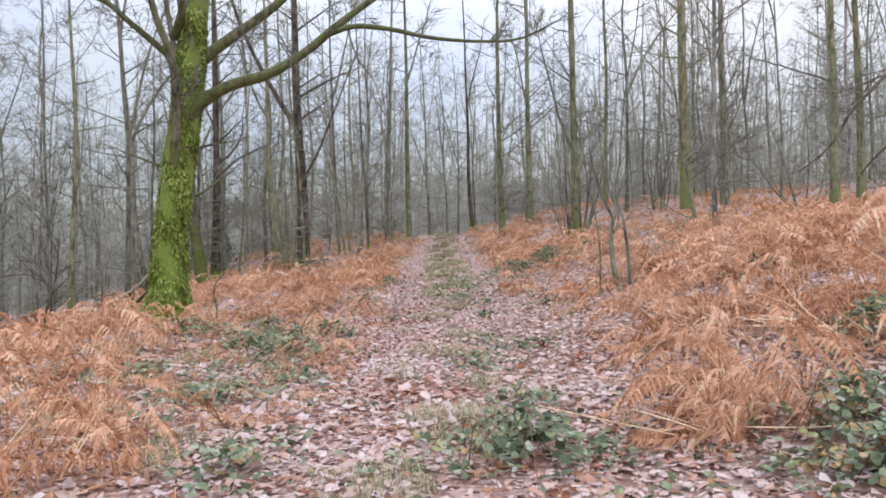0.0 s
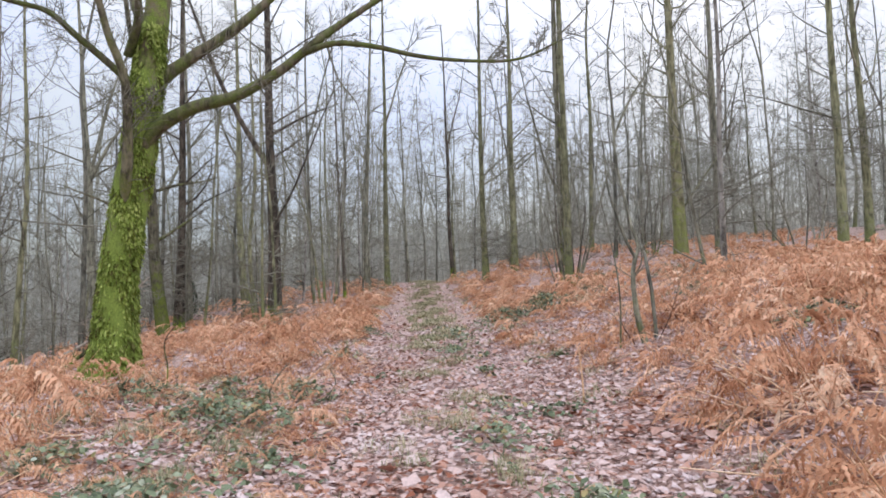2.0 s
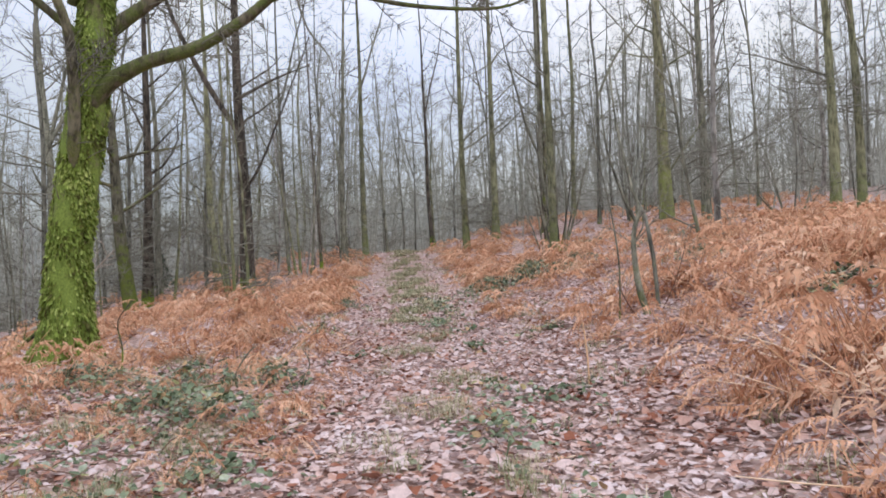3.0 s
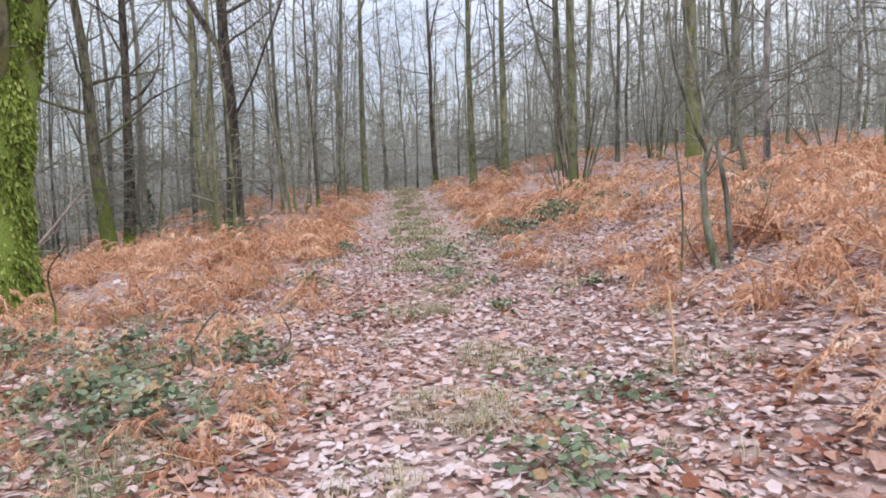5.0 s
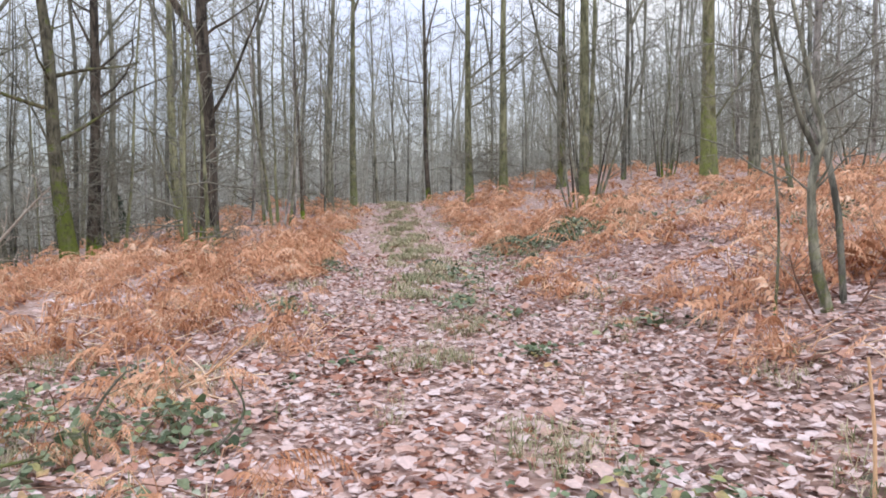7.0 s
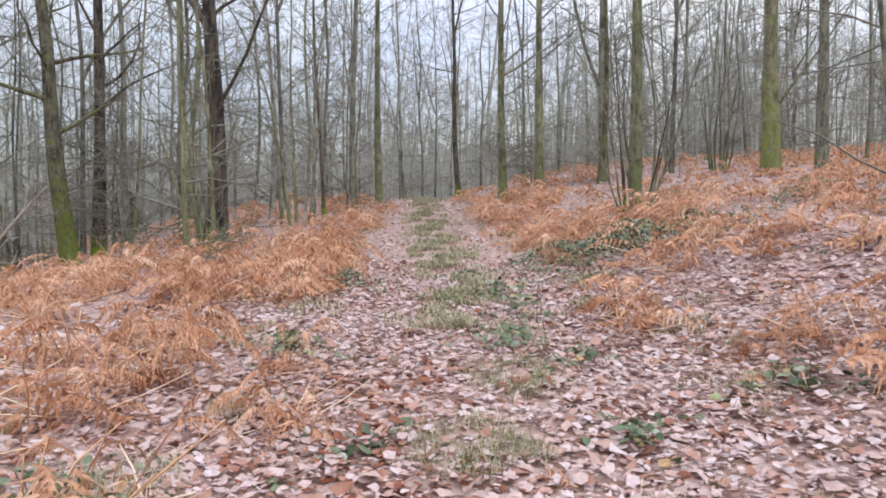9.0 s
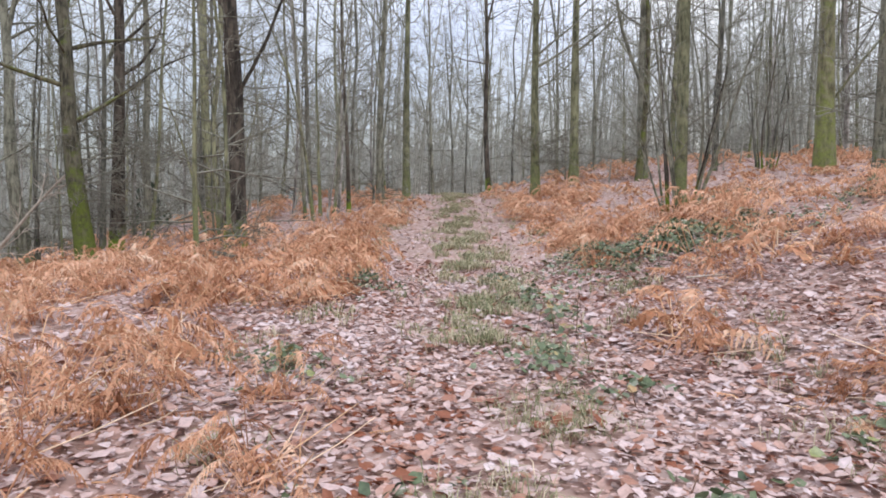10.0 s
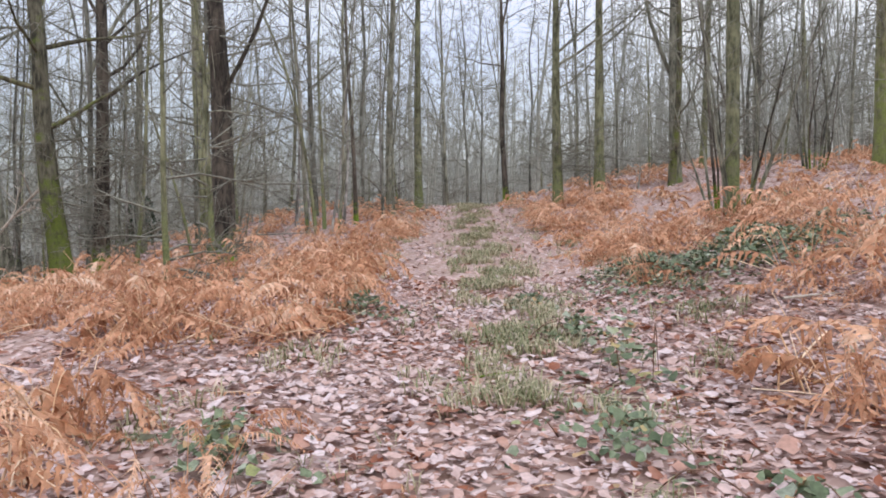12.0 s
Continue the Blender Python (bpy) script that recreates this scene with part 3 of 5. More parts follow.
plant_tree("ash_tree", forest_tree(26, 19, 0.19, (0.0, 0), GREENS, 16, 18, 0.25, None, 0.025, 7), 5.0, 41.8, "straight tree with green algae on its trunk", "tree")
plant_tree("ash_tree", forest_tree(27, 19, 0.28, (-0.012, 0), (M_YELLOW, M_GREEN), 14, 10, 0.3, [(0.12, (0.7, 0, 0.75), 4.5, 0.05)], 0.02, 6), 11.5, 34.3, "tall straight tree with yellow-green mossy trunk", "tree")
plant_tree("ash_tree", forest_tree(28, 18, 0.2, (0.0, 0), GREYS, 14, 16, 0.3, None, 0.03, 6), 13.3, 34.4, "tall grey tree on the bank", "tree")
plant_tree("birch_tree", forest_tree(29, 15, 0.085, (0.02, 0), BIRCHES, 14, 14, 0.25, None, 0.05, 7), 8.5, 22.8, "slender birch with pale flaking bark on the bank", "tree")
plant_tree("young_tree", forest_tree(30, 10, 0.05, (-0.16, 0), (M_GREY, M_GREY), 10, 8, 0.3, [(0.42, (-0.5, 0.1, 0.8), 4, 0.03)], 0.08, 6), 7.9, 22.5, "thin young tree leaning over the bracken", "tree")
plant_tree("ash_tree", forest_tree(31, 18, 0.16, (0.01, 0), GREENS, 12, 12, 0.25, None, 0.03, 6), 14.2, 26.5, "tall tree with a green mossy foot on the bank", "tree")
plant_tree("ash_tree", forest_tree(32, 18, 0.15, (0.0, 0), GREENS, 12, 10, 0.3, None, 0.03, 6), 15.4, 26.9, "tall tree with a green mossy foot on the bank", "tree")
plant_tree("ash_tree", forest_tree(33, 18, 0.2, (0.0, 0), GREYS, 12, 8, 0.3, [(0.2, (-0.35, 0, 0.9), 8, 0.08)], 0.03, 6), 7.3, 39.8, "grey-barked tree beside the track", "tree")
plant_tree("ash_tree", forest_tree(34, 18, 0.15, (0.03, 0), GREYS, 12, 8, 0.3, None, 0.04, 6), -3.15, 42.8, "slim grey tree beside the track", "tree")
plant_tree("ash_tree", forest_tree(35, 19, 0.17, (0.02, 0), GREENS, 12, 8, 0.35, [(0.5, (0.35, 0, 0.95), 7, 0.07)], 0.03, 6), -2.1, 44.9, "slim tree with a forked crown beside the track", "tree")
plant_tree("alder_tree", forest_tree(36, 17, 0.14, (-0.03, 0), DARKS, 10, 8, 0.35, [(0.5, (0.3, 0, 0.95), 6, 0.06)], 0.04, 6), 2.0, 49.5, "thin dark forked tree at the end of the track", "tree")
plant_tree("alder_tree", forest_tree(37, 15, 0.075, (-0.02, 0), DARKS, 10, 8, 0.35, None, 0.04, 6), -4.0, 39.0, "thin dark tree beside the track", "tree")
plant_tree("young_tree", forest_tree(38, 9, 0.05, (0.02, 0.01), (M_GREEN, M_GREY), 14, 10, 0.25, None, 0.07, 5), -5.15, 25.2, "thin young tree with a green stem in bracken", "tree")
plant_tree("young_tree", forest_tree(39, 10, 0.055, (-0.05, 0), (M_GREEN, M_GREY), 14, 10, 0.25, None, 0.07, 5), -5.2, 27.6, "thin young tree with a green stem in bracken", "tree")
plant_tree("ash_tree", forest_tree(40, 17, 0.17, (-0.03, 0), GREENS, 14, 18, 0.2, None, 0.05, 6), -8.3, 36.5, "slim green-barked tree below the track", "tree")
plant_tree("ash_tree", forest_tree(41, 18, 0.16, (0.0, 0), GREYS, 14, 18, 0.2, None, 0.04, 6), -12.2, 40.5, "slim grey tree below the track", "tree")


def drooping_tree(x, y):
    """A bare tree on the bank whose lowest limbs hang down over the bracken."""
    rng = random.Random(81)
    t = thing("oak_tree", x, y, "bare oak on the bank with low drooping limbs", "tree")
    z0 = lie1(x, y)
    s = Shape()
    s.tube(smooth_line([(0, 0, -0.3), (0.05, 0, 0.5), (-0.1, 0.1, 2.5), (0.1, 0.2, 5.0), (0.0, 0.3, 8.0), (0.3, 0.2, 12.0)], 24), stem_radii(24, 0.24, 0.05), 12, 0.06, rng)
    part("trunk", s.mesh("trunk", M_GREEN), t)
    for ctrl, r0 in (([(8.0, 9.7, 4.6), (7.0, 9.4, 4.2), (6.2, 9.3, 3.7), (5.6, 9.2, 3.2), (5.15, 9.2, 2.75), (4.85, 9.2, 2.3), (4.45, 9.15, 2.02)], 0.036),
                     ([(6.4, 9.35, 3.8), (5.9, 9.0, 3.1), (5.6, 8.9, 2.5), (5.25, 8.9, 2.15), (5.0, 8.85, 1.9)], 0.026),
                     ([(5.6, 9.2, 3.2), (5.2, 9.3, 3.05), (4.9, 9.35, 2.95)], 0.014),
                     ([(8.0, 9.8, 6.2), (6.9, 10.4, 7.4), (6.2, 11.0, 9.2)], 0.07), ([(8.1, 9.8, 5.6), (9.2, 9.2, 6.8), (10.0, 8.7, 8.6)], 0.07)):
        line = smooth_line([(a - x, b - y, c - z0) for a, b, c in ctrl], 16)
        s = Shape()
        s.tube(line, np.linspace(r0, 0.3 * r0, 16), 6, 0.1, rng)
        limb, tw = part("limb", s.mesh("limb", M_DARK), t), Shape()
        twigs_on(rng, tw, line, 16, 0.75, max(0.006, r0 * 0.16), 0.35, 2, -0.02)
        tagged(part("twig_spray", tw.mesh("twig_spray", M_TWIG), limb, "fine bare twigs"), kind="stuff")


drooping_tree(8.2, 9.8)


# ---- coppiced clumps: many stems from one stool ----
def coppice(name, x, y, stems, label, seed, mats, height=8.0, foot=0.05, spread=0.28, stool=0.3, main=None):
    rng = random.Random(seed)
    t = thing(name, x, y, label, "tree")
    if main:
        s, tw = Shape(), Shape()
        h, r, lean = main
        line = smooth_line([(0, 0, -0.3), (0.02, 0, 0.4), (lean * h * 0.4, 0, h * 0.4), (lean * h * 0.75, 0.1, h * 0.75), (lean * h, 0, h)], 16)
        s.tube(line, stem_radii(16, r, r * 0.25), 10, 0.06, rng)
        bole = part("trunk", s.mesh("trunk", M_GREEN), t)
        for k in range(10):
            p, d = along(line, rng.uniform(0.3, 0.95))
            a = rng.uniform(0, 6.28)
            b = wander(rng, p, (math.cos(a), math.sin(a), 0.7), rng.uniform(1.5, 3.5), 5, 0.14, 0.05)
            tw.tube(b, np.linspace(0.035, 0.008, 6), 4)
            twigs_on(rng, tw, b, 6, 1.1, 0.008, 0.2, 2)
        tagged(part("twig_spray", tw.mesh("twig_spray", M_TWIG), bole, "fine bare twigs"), kind="stuff")
    for k in range(stems):
        a = 2 * math.pi * (k + rng.random() * 0.7) / stems
        h = height * rng.uniform(0.45, 1.0)
        r = foot * rng.uniform(0.5, 1.1)
        s = Shape()
        line = wander(rng, (stool * math.cos(a) * 0.8, stool * math.sin(a) * 0.8, -0.2), (spread * math.cos(a) * rng.uniform(0.5, 1.6), spread * math.sin(a) * rng.uniform(0.5, 1.6), 1), h, 10, 0.05, 0.02)
        s.tube(line, stem_radii(11, r, r * 0.25, 0.3), 7, 0.06, rng)
        stem, tw = part("stem", s.mesh("stem", mats[k % len(mats)]), t), Shape()
        for b in range(5):
            p, d = along(line, rng.uniform(0.25, 0.95))
            c = rng.uniform(0, 6.28)
            br = wander(rng, p, (math.cos(c), math.sin(c), 0.9), h * rng.uniform(0.12, 0.3), 4, 0.14, 0.04)
            tw.tube(br, np.linspace(r * 0.4, r * 0.12, 5), 4)
            twigs_on(rng, tw, br, 5, h * 0.1, max(0.004, r * 0.14), 0.2, 2)
        tagged(part("twig_spray", tw.mesh("twig_spray", M_TWIG), stem, "fine bare twigs"), kind="stuff")
    return t


coppice("hazel_clump", 5.35, 29.4, 13, "hazel stems clustered round a straight mossy trunk", 51, (M_GREY, M_DARK, M_GREY), 6.0, 0.05, 0.24, 0.42, (17, 0.19, 0.005))
coppice("hazel_clump", 11.2, 37.8, 10, "dark multi-stemmed hazel on the bank", 52, (M_DARK, M_SLATE, M_GREY), 6.0, 0.045, 0.16, 0.35)


def crooked_sapling(x, y):
    rng = random.Random(53)
    t = thing("hazel_sapling", x, y, "slender crooked sapling with mossy stems in bracken", "tree")
    stems = (
        ([(0.02, 0, -0.15), (-0.02, 0, 0.08), (-0.1, 0.02, 0.4), (-0.15, 0.03, 0.85), (-0.15, 0.04, 1.2), (-0.1, 0.03, 1.45), (-0.04, 0.02, 1.65), (-0.13, 0.05, 1.95), (-0.2, 0.1, 2.4), (-0.3, 0.2, 3.1), (-0.32, 0.3, 4.0)], 0.06, 0.012, M_GREY),
        ([(0.23, 0.1, -0.1), (0.2, 0.15, 0.8), (0.16, 0.22, 1.25), (0.14, 0.3, 1.55), (0.06, 0.4, 1.8), (0.08, 0.55, 2.1), (0.22, 0.7, 2.6), (0.32, 0.9, 3.4), (0.55, 1.2, 4.5), (0.85, 1.4, 5.8), (1.0, 1.6, 7.0)], 0.036, 0.012, M_SLATE),
        ([(-0.1, 0.03, 1.45), (-0.24, 0.05, 1.75), (-0.36, 0.05, 2.1), (-0.5, 0.1, 2.7), (-0.55, 0.1, 3.5)], 0.03, 0.01, M_GREY),
        ([(0.07, 0.42, 1.85), (0.2, 0.4, 2.15), (0.42, 0.35, 2.4), (0.75, 0.3, 2.6)], 0.014, 0.006, M_SLATE),
        ([(-0.17, 0.04, 1.1), (-0.02, -0.02, 1.35), (0.0, -0.05, 1.6), (0.12, -0.1, 1.75)], 0.014, 0.006, M_GREY),
        ([(-0.35, 0.3, -0.1), (-0.32, 0.3, 0.8), (-0.42, 0.3, 1.7), (-0.6, 0.3, 2.6), (-0.7, 0.3, 3.4)], 0.016, 0.007, M_GREY),
        ([(0.1, -0.2, -0.05), (0.3, -0.3, 0.4), (0.42, -0.4, 0.8), (0.5, -0.4, 1.1)], 0.01, 0.005, M_CANE),
        ([(-0.2, -0.15, -0.05), (-0.42, -0.2, 0.3), (-0.5, -0.2, 0.55)], 0.012, 0.006, M_CANE),
    )
    for ctrl, r0, r1, mat in stems:
        line = smooth_line(ctrl, 18)
        s = Shape()
        s.tube(line, np.linspace(r0, r1, 18), 8, 0.1, rng)
        stem, tw = part("stem", s.mesh("stem", mat), t), Shape()
        twigs_on(rng, tw, line, 8, 0.9, r0 * 0.18 + 0.002, 0.35, 2, 0.06)
        tagged(part("twig_spray", tw.mesh("twig_spray", M_TWIG), stem, "fine bare twigs"), kind="stuff")


crooked_sapling(3.52, 14.5)
coppice("birch_clump", -4.65, 36.6, 8, "cluster of thin birch stems, bark flaking white", 54, (M_BIRCH, M_GREY, M_GREEN), 13, 0.065, 0.13, 0.7)
coppice("hazel_clump", 16.0, 32.5, 7, "spreading bare bush on the bank", 55, (M_GREY, M_SLATE), 5, 0.04, 0.6, 0.4)
coppice("hazel_clump", -6.3, 30.3, 4, "thin hazel stems beside a dark trunk", 56, (M_GREEN, M_GREY), 8, 0.035, 0.14, 0.3)
coppice("hazel_clump", -8.5, 39.5, 7, "grey hazel stems below the track", 57, (M_GREY, M_GREEN), 8, 0.05, 0.2, 0.5)


# ---- the wood all round ----
KINDS = []
for k in range(9):
    rr = random.Random(100 + k)
    mats = (GREYS, (M_SLATE, M_SLATE), GREENS, GREYS, (M_LIMB, M_GREY), GREYS, GREENS, (M_SLATE, M_GREY), BIRCHES)[k]
    fork = [(rr.uniform(0.3, 0.5), (rr.uniform(-0.5, 0.5), rr.uniform(-0.4, 0.4), 0.9), 7, 0.07)] if k % 2 else None
    KINDS.append(forest_tree(100 + k, rr.uniform(14, 19), rr.uniform(0.07, 0.125), (rr.uniform(-0.03, 0.03), rr.uniform(-0.02, 0.02)), mats, 18, 11, 0.14, fork, 0.1, 8, 2, 7, 0.25, True, 2.2, (-0.05, 0.75)))
THIN = []
for k in range(6):
    rr = random.Random(140 + k)
    mats = (GREYS, GREENS, (M_SLATE, M_SLATE), BIRCHES, GREYS, GREENS)[k]
    THIN.append(forest_tree(140 + k, rr.uniform(8, 13), rr.uniform(0.03, 0.06), (rr.uniform(-0.05, 0.05), rr.uniform(-0.03, 0.03)), mats, 12, 6, 0.1, None, 0.09, 5, 2, 5, 0.22, False, 1.6))
WOOD_LABELS = ("bare grey-barked woodland tree", "bare dark-barked woodland tree", "bare tree with green algae on its bark", "bare grey-barked woodland tree",
               "bare woodland tree with mossy limbs", "bare grey-barked woodland tree", "bare tree with green algae on its bark", "bare dark-barked woodland tree", "bare birch with pale bark")
THIN_LABELS = ("slim bare grey-barked young tree", "slim bare young tree with greenish bark", "slim bare dark-barked young tree", "slim bare young birch with pale bark",
               "slim bare grey-barked young tree", "slim bare young tree with greenish bark")
rngw = random.Random(77)
taken = [(-6.3, 16.7), (-5.6, 29.6), (-10.6, 32.2), (-11.1, 34.6), (3.4, 41.3), (5, 41.8), (11.5, 34.3), (5.3, 29.4), (10.2, 34.2), (8.6, 23), (13.3, 34.4), (14.2, 26.5)]


def clear_of_view(x, y):
    """The open strip along the track, the bracken slopes beside it, and the stretch where the walk goes."""
    if y < 28 and -13 - 0.1 * y < x < 15:
        return False
    if y < 34 and -9.5 < x < 13:
        return False
    if y < 38 and x > 6:
        return False
    if abs(x - 0.02 * y) < 2.8 + 0.02 * y and y < 56:
        return False
    return True


def scatter(kinds, labels, name, count, xr, yr, gap, group):
    made, tries = 0, 0
    while made < count and tries < 6000:
        tries += 1
        x, y = rngw.uniform(*xr), rngw.uniform(*yr)
        if not clear_of_view(x, y) or any((x - a) ** 2 + (y - b) ** 2 < gap * gap for a, b in taken):
            continue
        taken.append((x, y))
        k = rngw.randrange(len(kinds))
        size, turn = rngw.uniform(0.85, 1.2), rngw.uniform(0, 360)
        plant_tree(name, kinds[k], x, y, labels[k], "tree", group, turn, size)
        made += 1


scatter(KINDS, WOOD_LABELS, "woodland_tree", 46, (-34, 32), (30, 62), 2.3, "trees of the wood")
scatter(KINDS, WOOD_LABELS, "woodland_tree", 20, (-36, -14), (12, 36), 3.0, "trees of the wood")
scatter(KINDS, WOOD_LABELS, "woodland_tree", 5, (18, 36), (14, 34), 3.5, "trees of the wood")
scatter(THIN, THIN_LABELS, "young_tree", 66, (-28, 3), (29, 58), 1.2, "young trees of the wood")
scatter(THIN, THIN_LABELS, "young_tree", 16, (4, 24), (38, 58), 1.6, "young trees of the wood")
scatter(KINDS, WOOD_LABELS, "woodland_tree", 9, (-6, 10), (57, 70), 2.0, "trees of the wood")
# unseen trees behind the start of the walk, added for their bounced light
scatter(KINDS, WOOD_LABELS, "woodland_tree", 16, (-25, 25), (-30, -6), 4, "trees of the wood")


# ---- far trees, too many to count ----
def far_wood(count, near, far, seed, height, stem, boughs, twig, half=0.85, least=None):
    rng = random.Random(seed)
    s = Shape()
    for _ in range(count):
        a, d = rng.uniform(-half if least is None else least, half), near + (far - near) * rng.random() ** 0.8
        x, y = d * math.sin(a), 4 + d * math.cos(a)
        if abs(x - 0.02 * y) < 2.5 and y < 62:
            continue
        h = height * rng.uniform(0.6, 1.1)
        z = lie1(x, y) - 0.2
        line = wander(rng, (x, y, z), (rng.gauss(0, 0.06), rng.gauss(0, 0.06), 1), h, 6, 0.05, 0.02)
        r = rng.uniform(*stem)
        s.tube(line, np.linspace(r, r * 0.25, 7), 5)
        twigs_on(rng, s, line, boughs, h * 0.24, twig, 0.08, 2, 0.03)
    return s


# M_FAR's paleness stands in for the mist over these trees and twigs
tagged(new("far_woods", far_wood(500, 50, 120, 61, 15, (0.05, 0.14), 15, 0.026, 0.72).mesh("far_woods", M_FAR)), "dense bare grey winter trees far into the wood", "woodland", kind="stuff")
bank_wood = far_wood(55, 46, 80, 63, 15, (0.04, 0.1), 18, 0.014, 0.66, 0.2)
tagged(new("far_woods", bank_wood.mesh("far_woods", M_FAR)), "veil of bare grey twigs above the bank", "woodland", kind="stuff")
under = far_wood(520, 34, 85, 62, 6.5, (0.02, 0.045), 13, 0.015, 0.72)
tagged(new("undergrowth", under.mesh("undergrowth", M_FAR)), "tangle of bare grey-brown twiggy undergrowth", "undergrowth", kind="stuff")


# ---- dead bracken ----
def comb(sh, base, tip_way, down, lengths, widths, notch):
    """Many leaflets at once: ribbons that curl downwards, with toothed edges (notch: rows of teeth)."""
    n = len(base)
    rows = 2 + notch
    f = np.linspace(0, 1, rows)
    L = lengths[:, None, None]
    mid = base[:, None, :] + tip_way[:, None, :] * L * f[None, :, None] + down[:, None, :] * L * (f ** 2)[None, :, None]
    across = np.cross(tip_way, np.array((0.13, 0.21, 1.0)))
    across /= np.linalg.norm(across, axis=1)[:, None] + 1e-9
    across = across + 0.45 * np.cross(across, tip_way)
    saw = np.where(np.arange(rows) % 2 == 0, 0.38, 1.0) if notch > 2 else np.ones(rows)
    w = widths[:, None] * (saw * (1.02 - f ** 1.5))[None, :]
    a, b = mid - across[:, None, :] * w[..., None] / 2, mid + across[:, None, :] * w[..., None] / 2
    k = np.arange(n)[:, None] * rows * 2
    i = np.arange(rows - 1)[None, :]
    q = np.stack((k + i, k + i + 1, k + rows + i + 1, k + rows + i), -1).reshape(-1, 4)
    sh.push(np.concatenate((a, b), 1).reshape(-1, 3), q)


def frond(rs, sh, stalks, base, heading, stem, blade, rise, detail=2, floor=0.02):
    """One dead frond: a bare stem that leans out and breaks over, then a drooping blade with paired leaflets."""
    h = np.array((math.cos(heading), math.sin(heading), 0.0))
    side = np.array((-h[1], h[0], 0.0))
    n_stem, n = (2, 3, 4)[detail], (3, 5, 7)[detail]
    pts, d = [np.asarray(base, float)], unit(h * (1.05 - rise) + np.array((0, 0, rise)) + side * rs.normal(0, 0.12))
    for k in range(n_stem):
        d = unit(d + np.array((0, 0, -0.1)))
        pts.append(pts[-1] + d * stem / n_stem)
    d = unit(d * 0.5 + h * 0.4 + side * rs.normal(0, 0.35) + np.array((0, 0, rs.uniform(-0.35, 0.2))))
    fall = rs.uniform(1.1, 2.4) / n
    for k in range(n):
        d = unit(d + np.array((0, 0, -fall)) + side * rs.normal(0, 0.06))
        nxt = pts[-1] + d * blade / n
        nxt[2] = max(nxt[2], base[2] + floor)
        pts.append(nxt)
    pts = np.array(pts)
    stalks.tube(pts, np.linspace(0.0055, 0.002, len(pts)) * (1.9, 1.2, 1.0)[detail], 3)
    pairs = (5, 10, 16)[detail]
    f = np.repeat(np.linspace(0.02, 0.98, pairs), 2)
    sgn = np.tile((-1.0, 1.0), pairs)
    g = f * n
    k = np.minimum(g.astype(int), n - 1)
    w = (g - k)[:, None]
    at = pts[n_stem:]
    p = at[k] * (1 - w) + at[k + 1] * w
    t = at[k + 1] - at[k]
    t /= np.linalg.norm(t, axis=1)[:, None] + 1e-9
    m = len(f)
    reach = blade * 0.25 * (1.06 - f) ** 0.75 * np.minimum(1, 0.6 + 3 * f) * rs.uniform(0.6, 1.15, m)
    fold = rs.uniform(-0.7, 0.1)
    way = side[None, :] * sgn[:, None] * rs.uniform(0.55, 0.9, m)[:, None] + t * 0.4 + np.stack((rs.normal(0, 0.1, m), rs.normal(0, 0.1, m), fold + rs.normal(0, 0.2, m)), -1)
    way /= np.linalg.norm(way, axis=1)[:, None]
    down = np.stack((rs.normal(0, 0.16, m), rs.normal(0, 0.16, m), rs.uniform(-0.8, 0.0, m)), -1)
    wide = blade / pairs * (1.15, 0.95, 0.82)[detail] * rs.uniform(0.75, 1.1, m)
    comb(sh, p, way, down, reach, wide, (1, 3, 7)[detail])


def straws(rs, sh, count, wide, length, high=0.5):
    """Bare bleached stems lying and leaning across one another."""
    for k in range(count):
        a = rs.uniform(0, 6.28)
        b = np.array((rs.normal(0, wide * 0.35), rs.normal(0, wide * 0.35), rs.uniform(0, 0.15)))
        ln = rs.uniform(0.5, 1.0) * length
        up = rs.uniform(0.0, high) if k % 3 else rs.uniform(0.6, 1.4)
        way = unit((math.cos(a), math.sin(a), up))
        p = np.stack((b, b + way * ln * 0.5 + rs.normal(0, 0.02, 3), b + way * ln))
        p[:, 2] = np.maximum(p[:, 2], 0.015)
        sh.tube(p, (0.0065, 0.0058, 0.004), 4)


